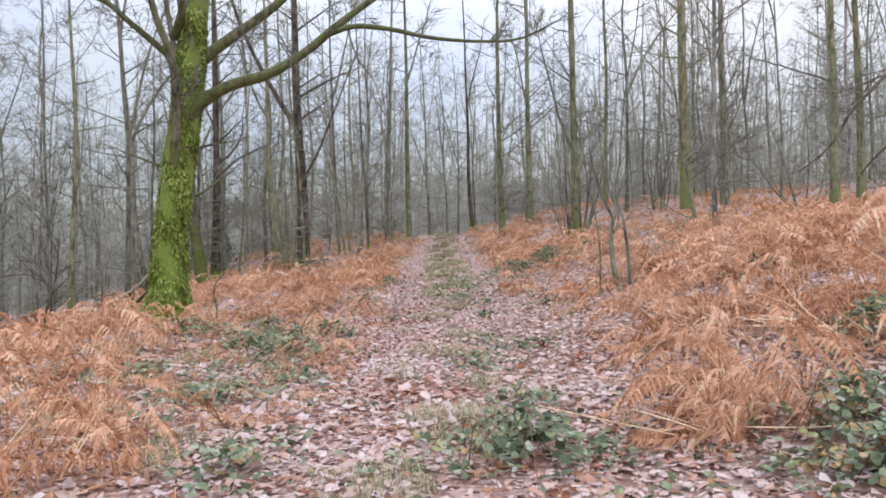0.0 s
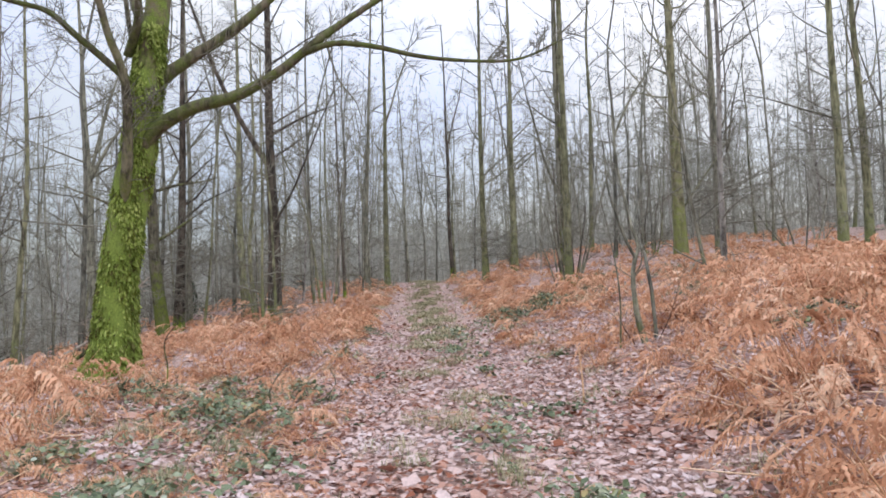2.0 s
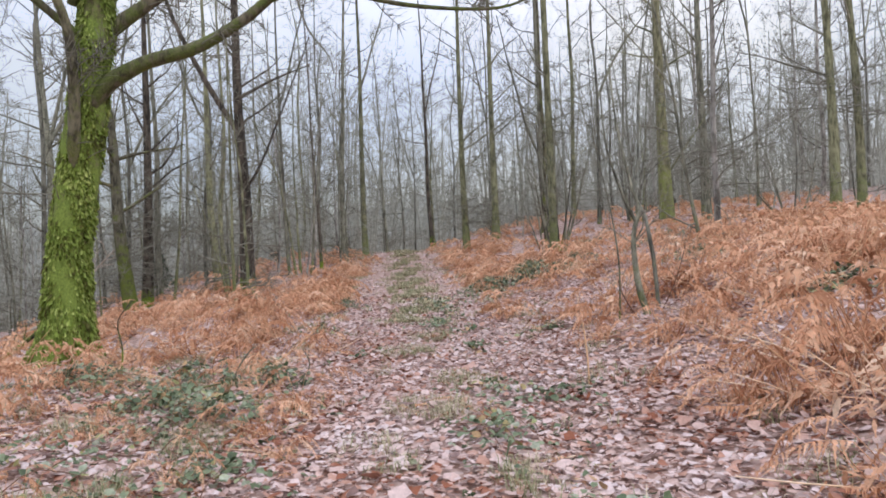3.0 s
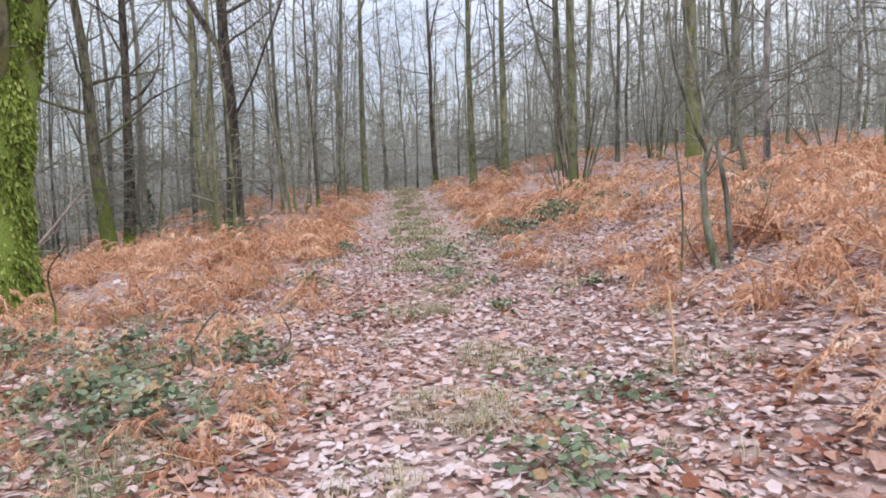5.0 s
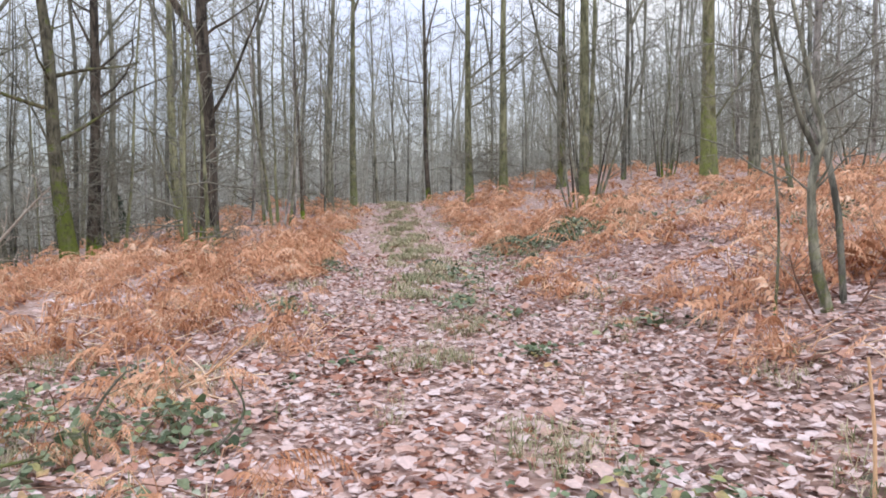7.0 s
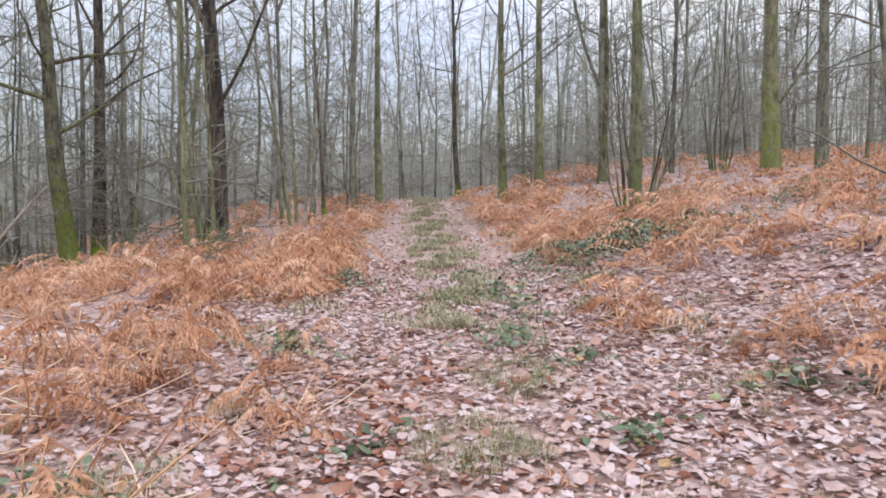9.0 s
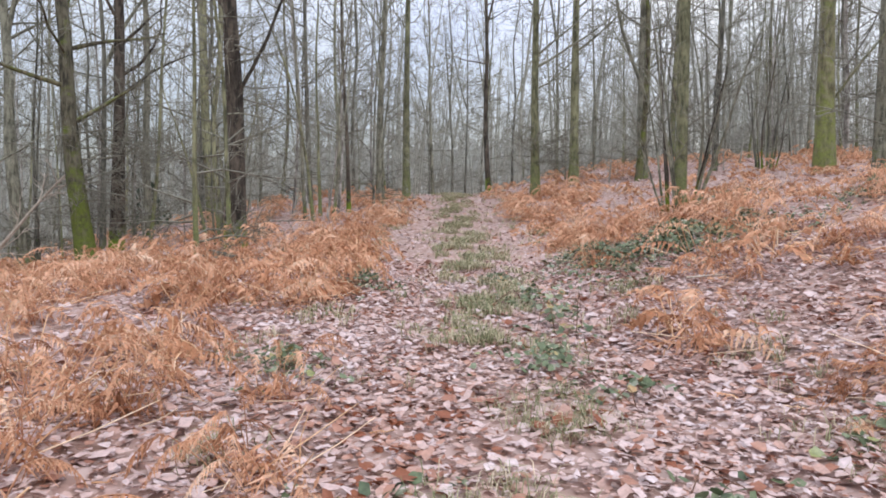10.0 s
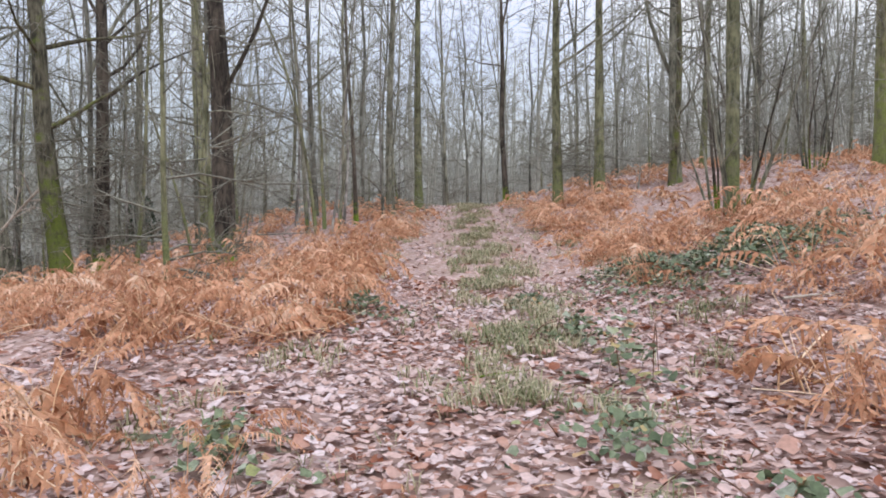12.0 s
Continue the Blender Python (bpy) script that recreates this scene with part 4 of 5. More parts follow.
def bracken_clump(seed, count, tall, wide, detail):
    """Meshes of one collapsed clump: its fronds one by one, and loose stalks."""
    rs = np.random.RandomState(seed)
    fronds, st = [], Shape()
    lean = rs.uniform(0, 6.28)
    for k in range(count):
        sh = Shape()
        a = lean + rs.normal(0, 1.35) if k % 3 else rs.uniform(0, 6.28)
        r = wide * 0.45 * math.sqrt(rs.random_sample())
        b = (r * math.cos(a + 0.6), r * math.sin(a + 0.6), rs.uniform(-0.02, 0.12 * tall))
        low = k % 4 == 3
        frond(rs, sh, sh, b, a, tall * rs.uniform(0.25, 0.7) * (0.35 if low else 1), tall * rs.uniform(0.4, 0.75), rs.uniform(0.25, 0.55) if low else rs.uniform(0.6, 0.95), detail)
        fronds.append(sh.mesh("frond", M_BRACKEN, False))
    straws(rs, st, 8, wide, 0.95 * tall)
    # crumpled scraps heaped under the fronds
    n = 190 if detail == 2 else 130
    a, r = rs.uniform(0, 6.28, n), np.abs(rs.normal(0, 0.42, n)) * wide * 1.15
    lump = 0.55 + 0.45 * np.sin(2.3 * a + seed) * np.sin(5 * r / wide + seed)
    top = tall * 0.42 * lump * np.exp(-(r / (wide * 0.7)) ** 2)
    c = np.stack((r * np.cos(a), r * np.sin(a), 0.025 + top * rs.random_sample(n) ** 0.5), -1)
    way = np.stack((np.cos(a) * 0.7, np.sin(a) * 0.7, rs.normal(-0.5, 0.5, n)), -1) + rs.normal(0, 0.5, (n, 3))
    way /= np.linalg.norm(way, axis=1)[:, None]
    ln = rs.uniform(0.07, 0.19, n) * (0.6 + 0.5 * tall)
    debris = Shape()
    comb(debris, c, way, rs.normal(0, 0.3, (n, 3)) - np.array((0, 0, 0.25)), ln, ln * rs.uniform(0.16, 0.3, n), 3)
    return fronds, st.mesh("straw", M_STALK), debris.mesh("debris", M_BRACKEN, False)


CLUMPS = [[bracken_clump(200 + k, (14, 15, 15, 16, 14, 15, 16, 15)[k], (0.75, 0.95, 1.05, 0.8, 1.15, 0.65, 1.0, 0.85)[k], (0.5, 0.6, 0.55, 0.65, 0.55, 0.55, 0.7, 0.6)[k], d) for k in range(8)] for d in (1, 2)]
BRACKEN_LABELS = ("collapsed clump of rust-orange dead bracken", "low heap of dead orange bracken fronds", "arching dead bracken clump, rust brown")


def hole(x, y, cx, cy, rx, ry):
    return math.exp(-(((x - cx) / rx) ** 2 + ((y - cy) / ry) ** 2) ** 2)


def bracken_cover(x, y):
    """How thickly bracken stands at a place, 0 to 1."""
    edge = 0.35 * math.sin(0.9 * y + 0.5) + 0.2 * math.sin(2.3 * y)
    slim = min(1.0, max(0.0, (y - 21) / 7))
    edge = edge * (1 - 0.6 * slim)
    if x > 0:
        c = 1.0 if x > 2.3 - 0.5 * slim + edge else 0.0
        c *= 1 - 0.95 * hole(x, y, 3.1, 18.6, 1.9, 3.4)
        c *= 1 - 0.85 * hole(x, y, 2.3, 11.3, 1.1, 2.2)
        c *= 1 - 0.97 * hole(x, y, 3.4, 23.6, 1.9, 1.9)
        c *= 1 - 0.6 * hole(x, y, 6.5, 26, 1.5, 3)
        c *= 1 - 0.75 * hole(x, y, 5.6, 20.5, 1.5, 2.2)
        c *= 1 - 0.7 * hole(x, y, 4.6, 11.0, 1.1, 1.6)
        c *= 1 - 0.8 * hole(x, y, 3.4, 14.2, 0.9, 1.0)
        c *= 1 - 0.9 * hole(x, y, 3.4, 5.8, 0.9, 1.3)
        c *= 1 - 0.7 * hole(x, y, 5.0, 28.4, 0.8, 0.9)
    else:
        c = 1.0 if x < -2.2 + 0.65 * slim + edge else 0.0
        c *= 1 - 0.65 * hole(x, y, -3.4, 10.5, 2.4, 5.5)
        c *= 1 - 0.8 * hole(x, y, -3.2, 15.6, 1.3, 1.7)
        c *= 1 - 0.7 * hole(x, y, -5.4, 18.6, 1.2, 1.3)
        c *= 1 - 0.6 * hole(x, y, -2.7, 19.2, 0.7, 0.9)
        c *= 1 - 0.95 * hole(x, y, -5.5, 28.7, 0.9, 1.2)
        c *= 1 - 0.9 * hole(x, y, -10.3, 31.8, 1.4, 1.9)
        c *= 1 - 0.9 * hole(x, y, -5.7, 15.2, 1.3, 1.3)
    patch = 0.5 + 0.3 * math.sin(1.5 * x + 1.2 * math.sin(1.1 * y)) * math.sin(1.2 * y + math.sin(1.4 * x)) + 0.2 * math.sin(2.9 * x - 1.1 * y) * math.sin(2.3 * y + 0.8 * x)
    open_ground = min(1.0, max(0.0, (24 - y) / 6))
    thin = min(1.0, max(0.0, (patch - 0.38) / 0.2))
    if y > 19:
        c *= 0.7 if x > 4.5 or x < -4 else 0.85
    return c * (open_ground * (0.04 + 0.96 * thin) + (1 - open_ground) * (0.55 + 0.45 * thin))


rngb = random.Random(31)


LEANS = [math.degrees(np.random.RandomState(200 + k).uniform(0, 6.28)) for k in range(8)]


def set_clump(x, y, k, size, turn=None):
    b = thing("bracken", x, y, BRACKEN_LABELS[k % 3], "bracken", "dead bracken on the banks", 0.02, rngb.uniform(0, 360) if turn is None else turn, size)
    fronds, stalks, debris = CLUMPS[1 if y < 8.5 or (y < 18 and abs(x) < 3.2) else 0][k]
    for f in fronds:
        part("frond", f, b)
    tagged(part("straw", stalks, b, "straw-coloured stalks"), kind="stuff")
    tagged(part("debris", debris, b, "crumpled scraps of dead frond"), kind="stuff")


placed = []
for x, y, k, size in ((2.3, 5.6, 4, 1.0), (2.45, 6.2, 2, 1.1), (2.2, 5.95, 6, 1.0), (2.05, 5.35, 1, 0.8), (-3.15, 15.6, 4, 0.9), (-2.75, 16.4, 2, 0.8), (2.35, 7.0, 1, 0.9), (2.5, 9.3, 2, 0.75), (-2.45, 5.9, 1, 0.9), (-2.9, 6.3, 2, 0.9), (-2.15, 5.3, 4, 0.6), (-3.3, 5.5, 3, 0.9), (-3.6, 7.0, 6, 0.9), (-1.35, 9.3, 5, 0.55),
                      (-1.5, 15.4, 6, 0.72), (-1.75, 16.9, 4, 0.6), (-3.2, 16.5, 2, 0.9), (-3.4, 20.4, 6, 1.0), (-2.2, 20.8, 4, 0.85), (2.3, 16.5, 4, 0.42), (2.1, 15.9, 0, 0.4), (3.0, 12.4, 2, 0.9), (2.9, 16.5, 1, 0.75), (-1.5, 10.6, 5, 0.55), (-4.2, 14.6, 1, 0.8),
                      (0.45, 10.3, 5, 0.36), (2.6, 13.6, 6, 0.7), (3.6, 12.9, 3, 0.95), (3.5, 11.6, 0, 0.8), (3.3, 27.6, 2, 0.9), (4.0, 27.0, 3, 0.9), (2.6, 28.2, 1, 0.8), (-1.2, 12.0, 0, 0.35), (3.0, 8.2, 4, 1.1), (3.4, 9.0, 2, 1.1), (2.75, 8.8, 1, 0.9), (3.9, 9.7, 6, 1.1), (3.25, 10.1, 3, 0.9), (4.2, 8.2, 4, 1.1), (4.6, 12.6, 2, 1.0), (5.2, 14.0, 3, 1.0), (4.8, 15.8, 6, 1.0), (4.4, 13.6, 1, 0.9)):
    fallen = {2.3: 235, 2.45: 250, 2.2: 262, 2.05: 240, -2.45: 300, -2.9: 280, -3.15: 330, -2.75: 350}.get(x)
    set_clump(x, y, k, size, None if fallen is None else fallen - LEANS[k])
    placed.append((x, y))
made = 0
while made < 26:
    x, y = rngb.uniform(-4.4, -1.3), rngb.uniform(6.4, 13.6)
    if any((x - a) ** 2 + (y - b) ** 2 < 0.3 for a, b in placed):
        continue
    placed.append((x, y))
    made += 1
    set_clump(x, y, rngb.randrange(8), rngb.uniform(0.3, 0.62))
tries = 0
while len(placed) < 228 and tries < 20000:
    tries += 1
    x, y = rngb.uniform(-8.5, 9.5), 3.5 + 25 * rngb.random() ** 1.1
    if rngb.random() > bracken_cover(x, y) or any((x - a) ** 2 + (y - b) ** 2 < 0.36 for a, b in placed):
        continue
    if abs(x) > 3.5 + 0.55 * y or (y < 5.6 and x > 0):
        continue
    placed.append((x, y))
    set_clump(x, y, rngb.randrange(8), rngb.choice((0.65, 0.85, 1.0, 1.1, 1.25)) * (1 if y < 18 else 0.8))

for k in range(56):
    y = 25.5 + 19 * rngb.random()
    side = -1 if k % 2 else 1
    x = side * (1.75 + (2.6 if k % 5 else 7.0) * rngb.random()) + (0.2 if side > 0 else 0)
    if hole(x, y, 5.0, 28.4, 0.9, 0.9) > 0.5 or hole(x, y, -5.5, 28.5, 0.9, 1.3) > 0.4 or (x > 0 and hole(x, y, 2.8, 25, 1.3, 1.2) > 0.5):
        continue
    set_clump(x, y, rngb.randrange(8), rngb.uniform(0.75, 1.05))

# the same bracken further off and in the gaps between, beyond counting: mound after mound
far_sh, far_st = Shape(), Shape()
rsb = np.random.RandomState(32)
made = 0
while made < 560:
    y = 8 + 54 * rngb.random() ** 0.95
    x = rngb.uniform(-7 - 0.3 * y, 7 + 0.4 * y)
    if rngb.random() > bracken_cover(x, y) or abs(x) > 4 + 0.6 * y or (y > 47 and abs(x) < 2.4) or (y < 17 and abs(x) < 4.5):
        continue
    made += 1
    big, lean = rngb.uniform(0.55, 1.0) * (1 if y < 26 else 0.95), rngb.uniform(0, 6.28)
    for k in range(11):
        a = lean + rsb.normal(0, 1.5)
        bx, by = x + 0.5 * big * rsb.normal(0, 0.5), y + 0.5 * big * rsb.normal(0, 0.5)
        frond(rsb, far_sh, far_st, (bx, by, lie1(bx, by) + rsb.uniform(0, 0.1)), a, big * rsb.uniform(0.15, 0.6), big * rsb.uniform(0.45, 0.8), rsb.uniform(0.35, 0.9), 0)
# broken scraps lying over the leaves on and beside the track
for _ in range(620):
    x, y = rngb.uniform(-4.5, 6.5), 4 + 22 * rngb.random()
    if math.sin(2.7 * x + 1.3 * y) + math.sin(1.9 * y - 2.2 * x) < (0.3 if abs(x) > 2 else 0.9):
        continue
    frond(rsb, far_sh, far_st, (x, y, lie1(x, y) + 0.03), rsb.uniform(0, 6.28), 0.08, rsb.uniform(0.15, 0.4), rsb.uniform(0.05, 0.3), 1)
drift = new("bracken_drift", far_sh.mesh("bracken_drift", M_BRACKEN, False))
tagged(drift, "carpet of collapsed rust-orange dead bracken", "bracken", kind="stuff")
tagged(part("straw", far_st.mesh("straw", M_STALK), drift, "straw-coloured stalks"), kind="stuff")


# ---- fallen leaves ----
def strew(n, xr, yr, power, rs, keep, size, mat, name, lift=0.03):
    y = yr[0] + (yr[1] - yr[0]) * rs.random_sample(n) ** power
    x = rs.uniform(xr[0], xr[1], n)
    ok = keep(x, y, rs.random_sample(n))
    x, y = x[ok], y[ok]
    n = len(x)
    z = lie(x, y) + 0.012 + rs.random_sample(n) * lift
    tilt = 0.22
    a = rs.uniform(0, 2 * np.pi, n)
    al = np.stack((np.cos(a), np.sin(a), rs.normal(0, tilt, n)), -1)
    al /= np.linalg.norm(al, axis=1)[:, None]
    up = np.stack((rs.normal(0, tilt, n), rs.normal(0, tilt, n), np.ones(n)), -1)
    ac = np.cross(up, al)
    ac /= np.linalg.norm(ac, axis=1)[:, None]
    ln = size[0] + (size[1] - size[0]) * rs.random_sample(n) ** 1.7
    s = Shape()
    s.leaves(np.stack((x, y, z), -1), al, ac, ln, ln * rs.uniform(0.45, 0.8, n), rs.uniform(-0.4, 0.55, n))
    return s.mesh(name, mat, False)


def cover_leaf(x, y, r):
    dens = np.where(np.abs(x - 0.1) < 2.2, 1.0, 0.7)
    mid = np.exp(-((x - 0.1) / 0.45) ** 2) * 0.35
    return r < dens - mid


tagged(new("leaf_litter", strew(132000, (-4.8, 5.6), (2.6, 26), 1.0, np.random.RandomState(3), cover_leaf, (0.034, 0.108), M_LITTER, "leaf_litter")),
       "carpet of fallen pinkish-brown and silvery oak leaves", "fallen leaves", kind="stuff")
tagged(new("leaf_litter", strew(30000, (-12, 14), (6, 52), 1.2, np.random.RandomState(6), lambda x, y, r: r < 0.9, (0.09, 0.17), M_LITTER, "leaf_litter")),
       "thin scatter of fallen pale brown leaves on the slopes", "fallen leaves", kind="stuff")

# ---- brambles ----
def bramble_patch(x, y, rx, ry, count, tall, seed, label, leaf=(0.04, 0.075), canes=8):
    rng, rs, count = random.Random(seed), np.random.RandomState(seed), int(count * 1.5)
    t = thing("bramble_patch", x, y, label, "bramble", "brambles by the track")
    z0 = lie1(x, y)
    ca = Shape()
    for k in range(min(canes, 2 + count // 40)):
        a = rng.uniform(0, 6.28)
        bx, by = rng.gauss(0, rx * 0.4), rng.gauss(0, ry * 0.4)
        ln = rng.uniform(0.5, 1.1) * max(rx, ry)
        line = smooth_line([(bx, by, 0), (bx + math.cos(a) * ln * 0.3, by + math.sin(a) * ln * 0.3, tall * rng.uniform(0.6, 1.1)), (bx + math.cos(a) * ln * 0.7, by + math.sin(a) * ln * 0.7, tall * 0.6), (bx + math.cos(a) * ln, by + math.sin(a) * ln, 0.03)], 9)
        line[:, 2] += lie(line[:, 0] + x, line[:, 1] + y) - z0
        ca.tube(line, np.linspace(0.005, 0.0025, 9), 4)
    tagged(part("cane_tangle", ca.mesh("cane_tangle", M_CANE), t, "thin reddish canes"), kind="stuff")
    r, a = np.minimum(np.abs(rs.normal(0, 0.8, count)) + 0.12 * rs.random_sample(count), 1.5), rs.uniform(0, 6.28, count)
    r = r * (1 + 0.3 * np.sin(3 * a + seed))
    px, py = r * np.cos(a) * rx, r * np.sin(a) * ry
    pz = rs.random_sample(count) ** 0.7 * tall * np.maximum(1.05 - r * 0.75, 0.12) + lie(px + x, py + y) - z0 + 0.03
    k = np.repeat(np.arange(count), 3)
    th = rs.uniform(0, 6.28, count)[k] + np.tile((0, 1.9, -1.9), count)
    al = np.stack((np.cos(th), np.sin(th), rs.normal(-0.2, 0.45, 3 * count)), -1)
    al /= np.linalg.norm(al, axis=1)[:, None]
    up = np.stack((rs.normal(0, 0.55, 3 * count), rs.normal(-0.15, 0.55, 3 * count), np.ones(3 * count)), -1)
    ac = np.cross(up, al)
    ac /= np.linalg.norm(ac, axis=1)[:, None]
    ln = rs.uniform(leaf[0], leaf[1], count)[k]
    c = np.stack((px, py, pz), -1)[k] + al * (ln * 0.6)[:, None]
    s = Shape()
    s.leaves(c, al, ac, ln, ln * 0.72, rs.uniform(-0.2, 0.15, 3 * count))
    tagged(part("foliage", s.mesh("foliage", M_BRAMBLE, False), t, "dull green bramble leaves"), kind="stuff")


for k, (x, y, rx, ry, n, tall) in enumerate((
        (0.6, 5.5, 0.75, 0.6, 190, 0.36), (2.75, 5.0, 0.55, 0.6, 130, 0.42), (2.6, 4.3, 0.55, 0.4, 130, 0.3), (3.9, 6.8, 0.7, 0.7, 120, 0.35), (-1.5, 5.2, 0.8, 0.8, 75, 0.2), (-2.4, 7.6, 1.1, 1.0, 130, 0.2), (-3.6, 9.2, 1.5, 1.2, 170, 0.2), (-1.7, 8.8, 0.6, 1.0, 60, 0.14),
        (-2.2, 10.8, 1.0, 0.9, 130, 0.24), (-2.9, 11.4, 0.9, 0.6, 110, 0.22), (0.8, 7.2, 0.5, 0.9, 60, 0.2), (0.45, 9.6, 0.4, 1.2, 60, 0.18), (-3.0, 12.6, 0.8, 0.6, 120, 0.35), (-1.95, 12.7, 0.4, 0.4, 60, 0.3), (0.75, 11.6, 0.5, 0.7, 35, 0.18),
        (1.3, 10.9, 0.5, 0.6, 30, 0.16), (3.3, 23.6, 1.5, 1.2, 640, 0.55), (2.3, 24.6, 0.9, 0.9, 220, 0.4), (4.7, 24.2, 0.9, 0.8, 160, 0.4), (0.75, 19.3, 0.28, 0.25, 18, 0.5), (0.65, 20.8, 0.4, 0.6, 60, 0.25), (0.35, 22.8, 0.4, 0.7, 50, 0.2), (-1.9, 17.6, 0.5, 0.5, 50, 0.25), (-2.7, 14.2, 0.9, 0.6, 50, 0.2),
        (1.0, 17.1, 0.35, 0.3, 8, 0.2), (2.3, 15.7, 0.35, 0.3, 16, 0.15), (0.9, 14.9, 0.45, 0.5, 14, 0.15), (-0.9, 15.0, 0.3, 0.3, 8, 0.12), (-1.7, 22.3, 0.5, 0.8, 80, 0.25), (6.5, 30.2, 1.0, 0.8, 160, 0.4), (-4.6, 13.4, 1.4, 0.9, 200, 0.25), (0.4, 17.9, 0.35, 0.8, 40, 0.2),
        (5.2, 12.0, 0.9, 0.9, 120, 0.3), (6.0, 18.5, 0.9, 0.9, 110, 0.3), (7.8, 25.5, 1.0, 0.8, 120, 0.35))):
    bramble_patch(x, y, rx, ry, n, tall, 300 + k, "low patch of dull green bramble leaves over leaf litter" if n < 300 else "wide green bramble thicket beside the track", (0.06, 0.11) if n < 20 else (0.035, 0.09))


# ---- grass on the middle of the track ----
def grass(count, seed):
    rng, s = random.Random(seed), Shape()
    for _ in range(count):
        y = 2.5 + 47 * rng.random()
        pick = rng.random()
        if pick < 0.5:
            x = rng.gauss(0.1, 0.42)
        elif pick < 0.75:
            x, y = rng.uniform(-5.5, -1.9), 4 + 12 * rng.random()
        else:
            x = rng.choice((-2.2, 2.1)) + rng.gauss(0, 0.35)
        if math.sin(3.1 * y + 2 * x) + math.sin(1.3 * y - 3.7 * x) < (0.0 if pick < 0.5 and y > 18 else 0.5):
            continue
        z = lie1(x, y)
        for _ in range(7):
            a, ln = rng.uniform(0, 6.28), rng.uniform(0.07, 0.22) * (1 if y < 18 else 1.15)
            d = np.array((math.cos(a), math.sin(a), 0))
            b = np.array((x + rng.gauss(0, 0.04), y + rng.gauss(0, 0.04), z))
            s.blade((b, b + d * ln * 0.3 + np.array((0, 0, ln * 0.6)), b + d * ln * 0.95 + np.array((0, 0, ln * 0.55))), (0.0065, 0.0055, 0.001) if y < 18 else (0.012, 0.011, 0.003), np.array((-d[1], d[0], 0)))
    return s


tagged(new("grass", grass(11500, 9).mesh("grass", M_GRASS, False)), "sparse straw and green grass tufts along the track", "grass", kind="stuff")


# ---- fallen and standing dead wood ----
def stick(name, x, y, ctrl, r0, r1, label, category, mat, side=0, seed=1, sink=0.0):
    """A crooked stick or dead branch through a few control points above the ground at (x, y)."""
    rng = random.Random(seed)
    t = thing(name, x, y, label, category)
    s = Shape()
    line = smooth_line(ctrl, 4 * len(ctrl))
    s.tube(line, np.linspace(r0, r1, len(line)), 6, 0.08, rng)
    part("stem", s.mesh("stem", mat), t)
    if side:
        tw = Shape()
        twigs_on(rng, tw, line, side, 0.35 * float(np.linalg.norm(line[-1] - line[0])), r0 * 0.35, 0.2, 2, 0.03)
        tagged(part("twig_spray", tw.mesh("twig_spray", mat), t), kind="stuff")
    return t


stick("bracken_stalk", 1.72, 11.3, [(0, 0, 0), (-0.01, 0, 0.35), (-0.04, 0.01, 0.7)], 0.011, 0.007, "upright broken straw-coloured bracken stalk", "stalk", M_STALK, 0, 2)
stick("dead_branch", -13.9, 32.8, [(-1.2, 0, 0.1), (0, 0, 0.75), (0.8, 0, 1.55), (1.7, -0.1, 2.5), (2.5, -0.1, 3.3)], 0.075, 0.03, "bare grey dead branch leaning towards a mossy trunk", "branch", M_PALE, 10, 3)
stick("dead_branch", -7.4, 18.0, [(-0.8, 0, 0.0), (0.0, 0.1, 0.6), (0.6, 0.2, 1.3)], 0.05, 0.03, "dark dead branch propped against the oak", "branch", M_DARK, 4, 4)
stick("oak_seedling", -2.3, 12.35, [(0, 0, 0), (-0.04, 0, 0.2), (0.08, 0, 0.42), (0.2, 0, 0.55)], 0.014, 0.006, "thin crooked mossy seedling stem", "seedling", M_SLATE, 6, 5)
stick("oak_seedling", -1.75, 12.4, [(0, 0, 0), (0.18, 0, 0.12), (0.3, 0, 0.3), (0.22, 0, 0.5)], 0.012, 0.006, "thin crooked mossy seedling stem", "seedling", M_SLATE, 5, 6)
stick("oak_seedling", -4.3, 14.0, [(0, 0, 0), (0.03, 0, 0.4), (-0.02, 0, 0.8), (0.2, 0, 1.1)], 0.015, 0.006, "thin bare seedling in bracken", "seedling", M_DARK, 6, 7)
stick("fallen_stick", -0.35, 19.3, [(-0.2, -0.05, 0.03), (0, 0, 0.05), (0.25, 0.12, 0.06)], 0.012, 0.006, "short dark stick lying on the leaves", "stick", M_DARK, 2, 8)
stick("fallen_stick", 3.1, 21.0, [(-0.4, 0, 0.03), (0, 0.05, 0.06), (0.5, 0.1, 0.08)], 0.018, 0.008, "grey fallen stick on the leaf litter", "stick", M_PALE, 3, 9)
stick("fallen_stick", -2.9, 11.6, [(-0.7, 0, 0.04), (-0.1, 0.1, 0.1), (0.5, 0.35, 0.16)], 0.02, 0.008, "pale fallen stick among brambles", "stick", M_LIMB, 3, 10)
for k, (x, y, h) in enumerate(((-6.8, 12.7, 2.1), (-11.5, 21.5, 6.0), (-12.6, 23.5, 5.0), (-8.2, 20.5, 2.2))):
    rr = random.Random(400 + k)
    stick("sapling", x, y, [(0, 0, -0.1), (rr.gauss(0, 0.08), 0, h * 0.35), (rr.gauss(0, 0.15) + 0.1 * h * 0.4, 0, h * 0.7), (0.12 * h, 0, h)], 0.028, 0.008, "thin dark bare sapling among the bracken", "sapling", M_DARK if k % 2 == 0 else M_SLATE, 11, 410 + k)


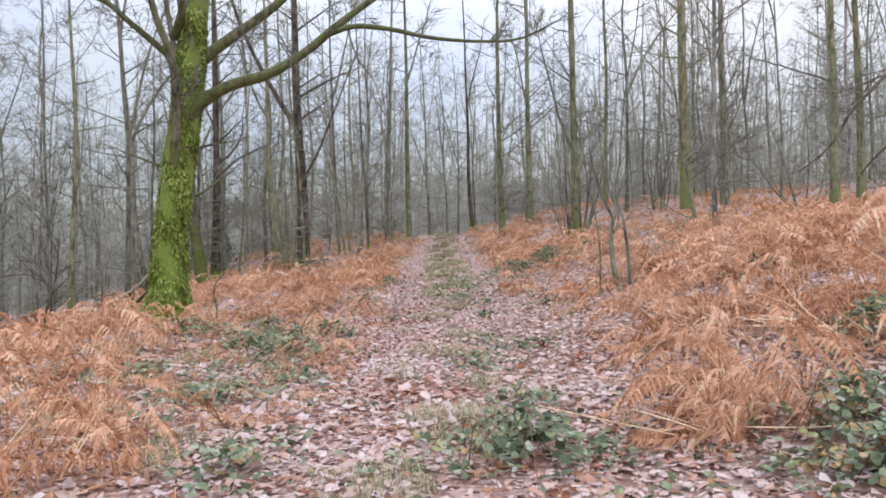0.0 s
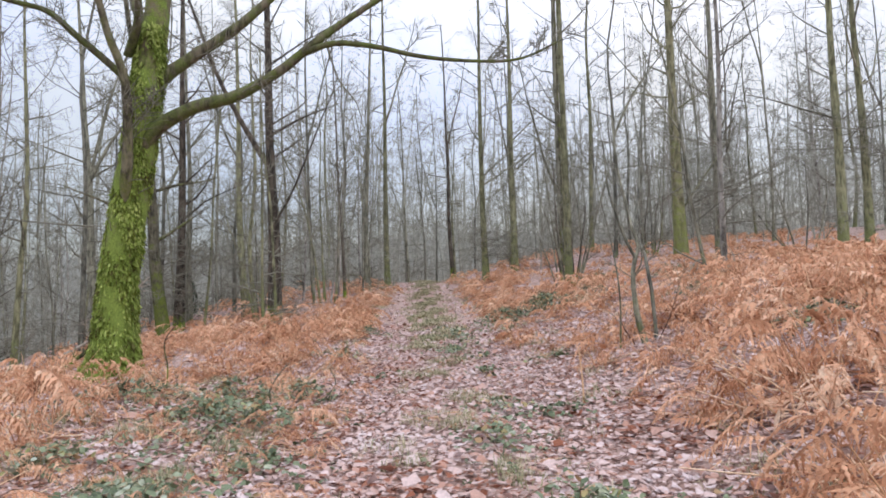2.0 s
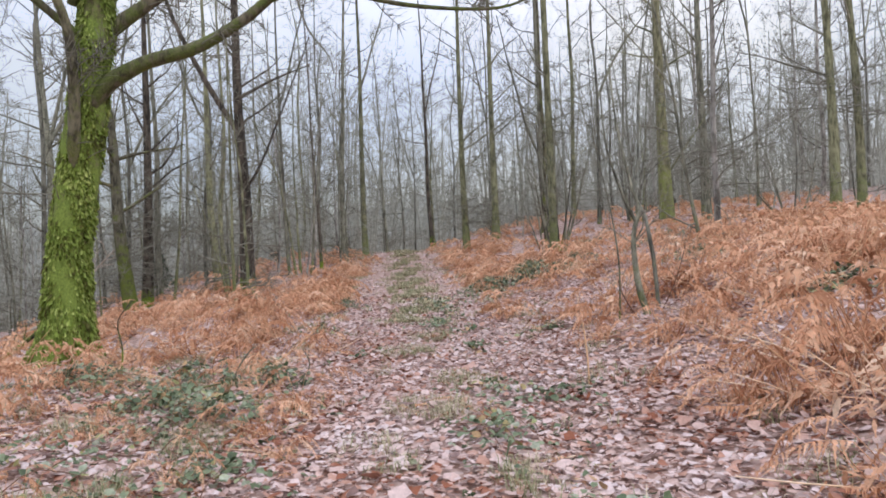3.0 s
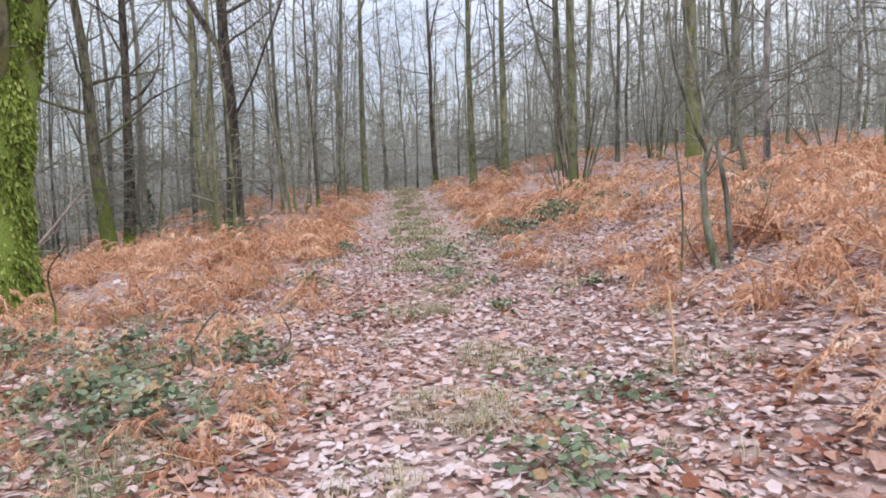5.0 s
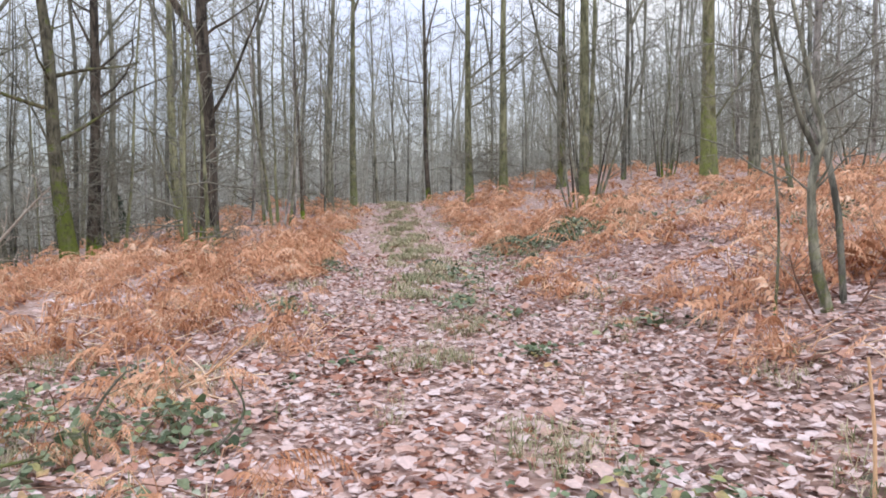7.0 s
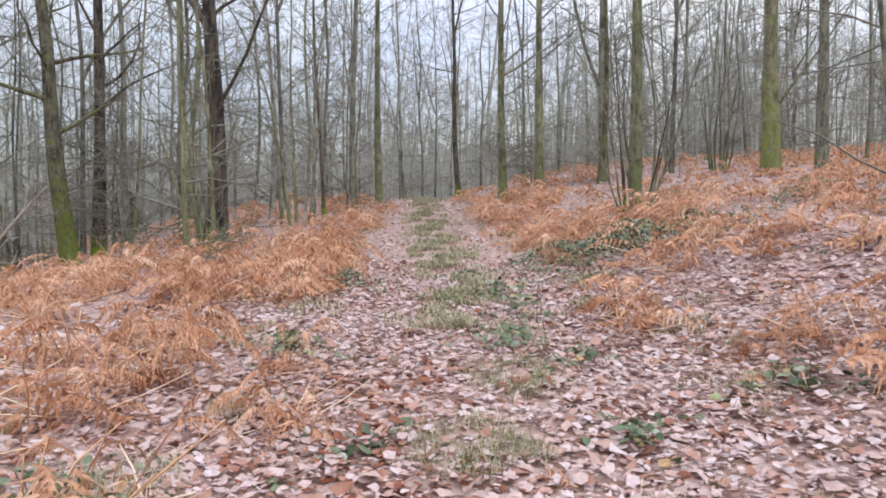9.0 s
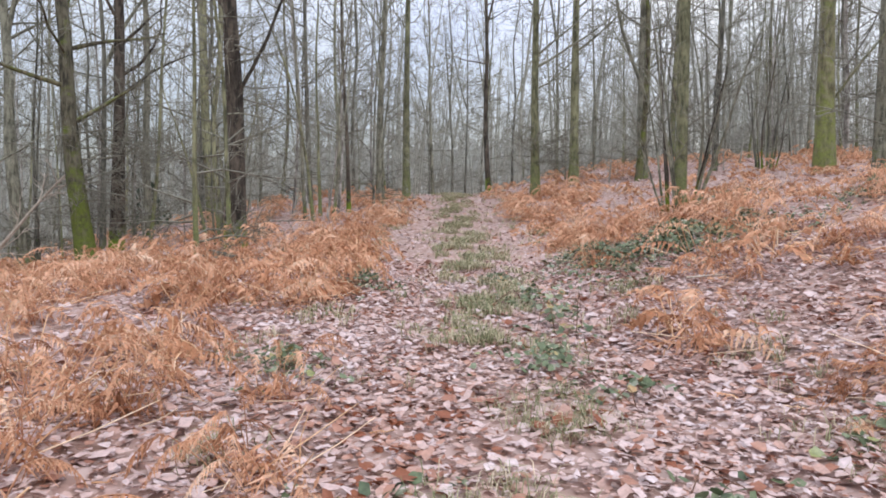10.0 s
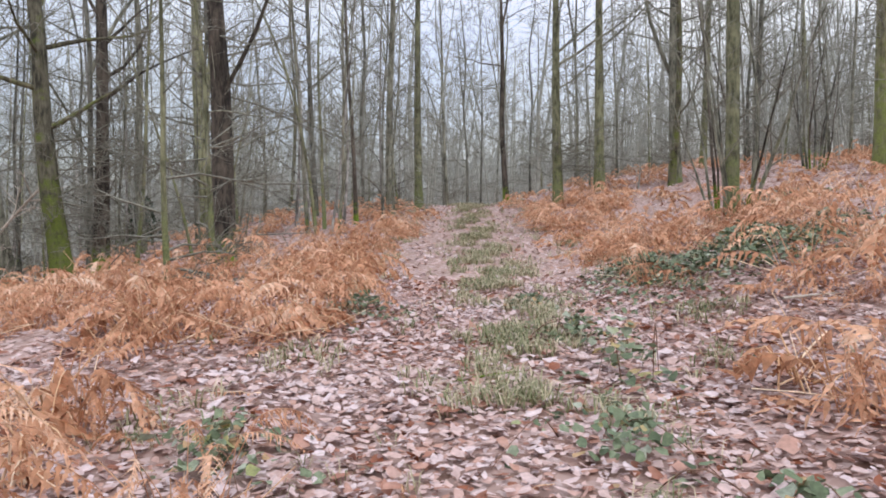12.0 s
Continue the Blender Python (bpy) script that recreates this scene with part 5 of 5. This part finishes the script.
# ---- dark holly under the trees ----
def holly(x, y, tall, seed):
    rng, rs = random.Random(seed), np.random.RandomState(seed)
    t = thing("holly_bush", x, y, "dark evergreen holly bush under bare trees", "bush")
    st = Shape()
    for k in range(6):
        a = rng.uniform(0, 6.28)
        st.tube(wander(rng, (0, 0, -0.1), (0.3 * math.cos(a), 0.3 * math.sin(a), 1), tall, 6, 0.1), np.linspace(0.04, 0.01, 7), 5)
    tagged(part("stem_cluster", st.mesh("stem_cluster", M_DARK), t), kind="stuff")
    n = 900
    h = rs.uniform(0.15, 1, n)
    r = np.sqrt(rs.random_sample(n)) * tall * 0.42 * (1.15 - h) ** 0.6
    a = rs.uniform(0, 6.28, n)
    lump = 1 + 0.25 * np.sin(3 * a + 5 * h)
    c = np.stack((r * lump * np.cos(a), r * lump * np.sin(a), h * tall), -1)
    al = rs.normal(0, 1, (n, 3))
    al /= np.linalg.norm(al, axis=1)[:, None]
    ac = np.cross(al, rs.normal(0, 1, (n, 3)))
    ac /= np.linalg.norm(ac, axis=1)[:, None]
    s = Shape()
    s.leaves(c, al, ac, np.full(n, 0.13), np.full(n, 0.07), rs.uniform(-0.2, 0.2, n))
    tagged(part("foliage", s.mesh("foliage", M_HOLLY, False), t, "glossy dark green leaves"), kind="stuff")


holly(-12.6, 41.5, 2.0, 71)


# ---- single fallen leaves lying uppermost by the track ----
LEAF_MESHES = []
for k in range(6):
    rs = np.random.RandomState(500 + k)
    s = Shape()
    s.leaves(np.zeros((1, 3)), np.array([[1.0, 0, 0]]), np.array([[0, 1.0, 0]]), np.array([0.105]), np.array([0.055 + 0.006 * k]), np.array([-0.25 + 0.1 * k]))
    LEAF_MESHES.append(s.mesh("leaf", M_LEAF, False))
for k in range(280):
    rr = random.Random(900 + k)
    y = 3.2 + 19 * rr.random()
    x = rr.uniform(-2.4, 2.6)
    lf = part("leaf", LEAF_MESHES[k % 6], ground)
    lf.matrix_basis = pose(x, y, lie1(x, y) + 0.05, rr.gauss(0, 14), rr.gauss(0, 14), rr.uniform(0, 360))
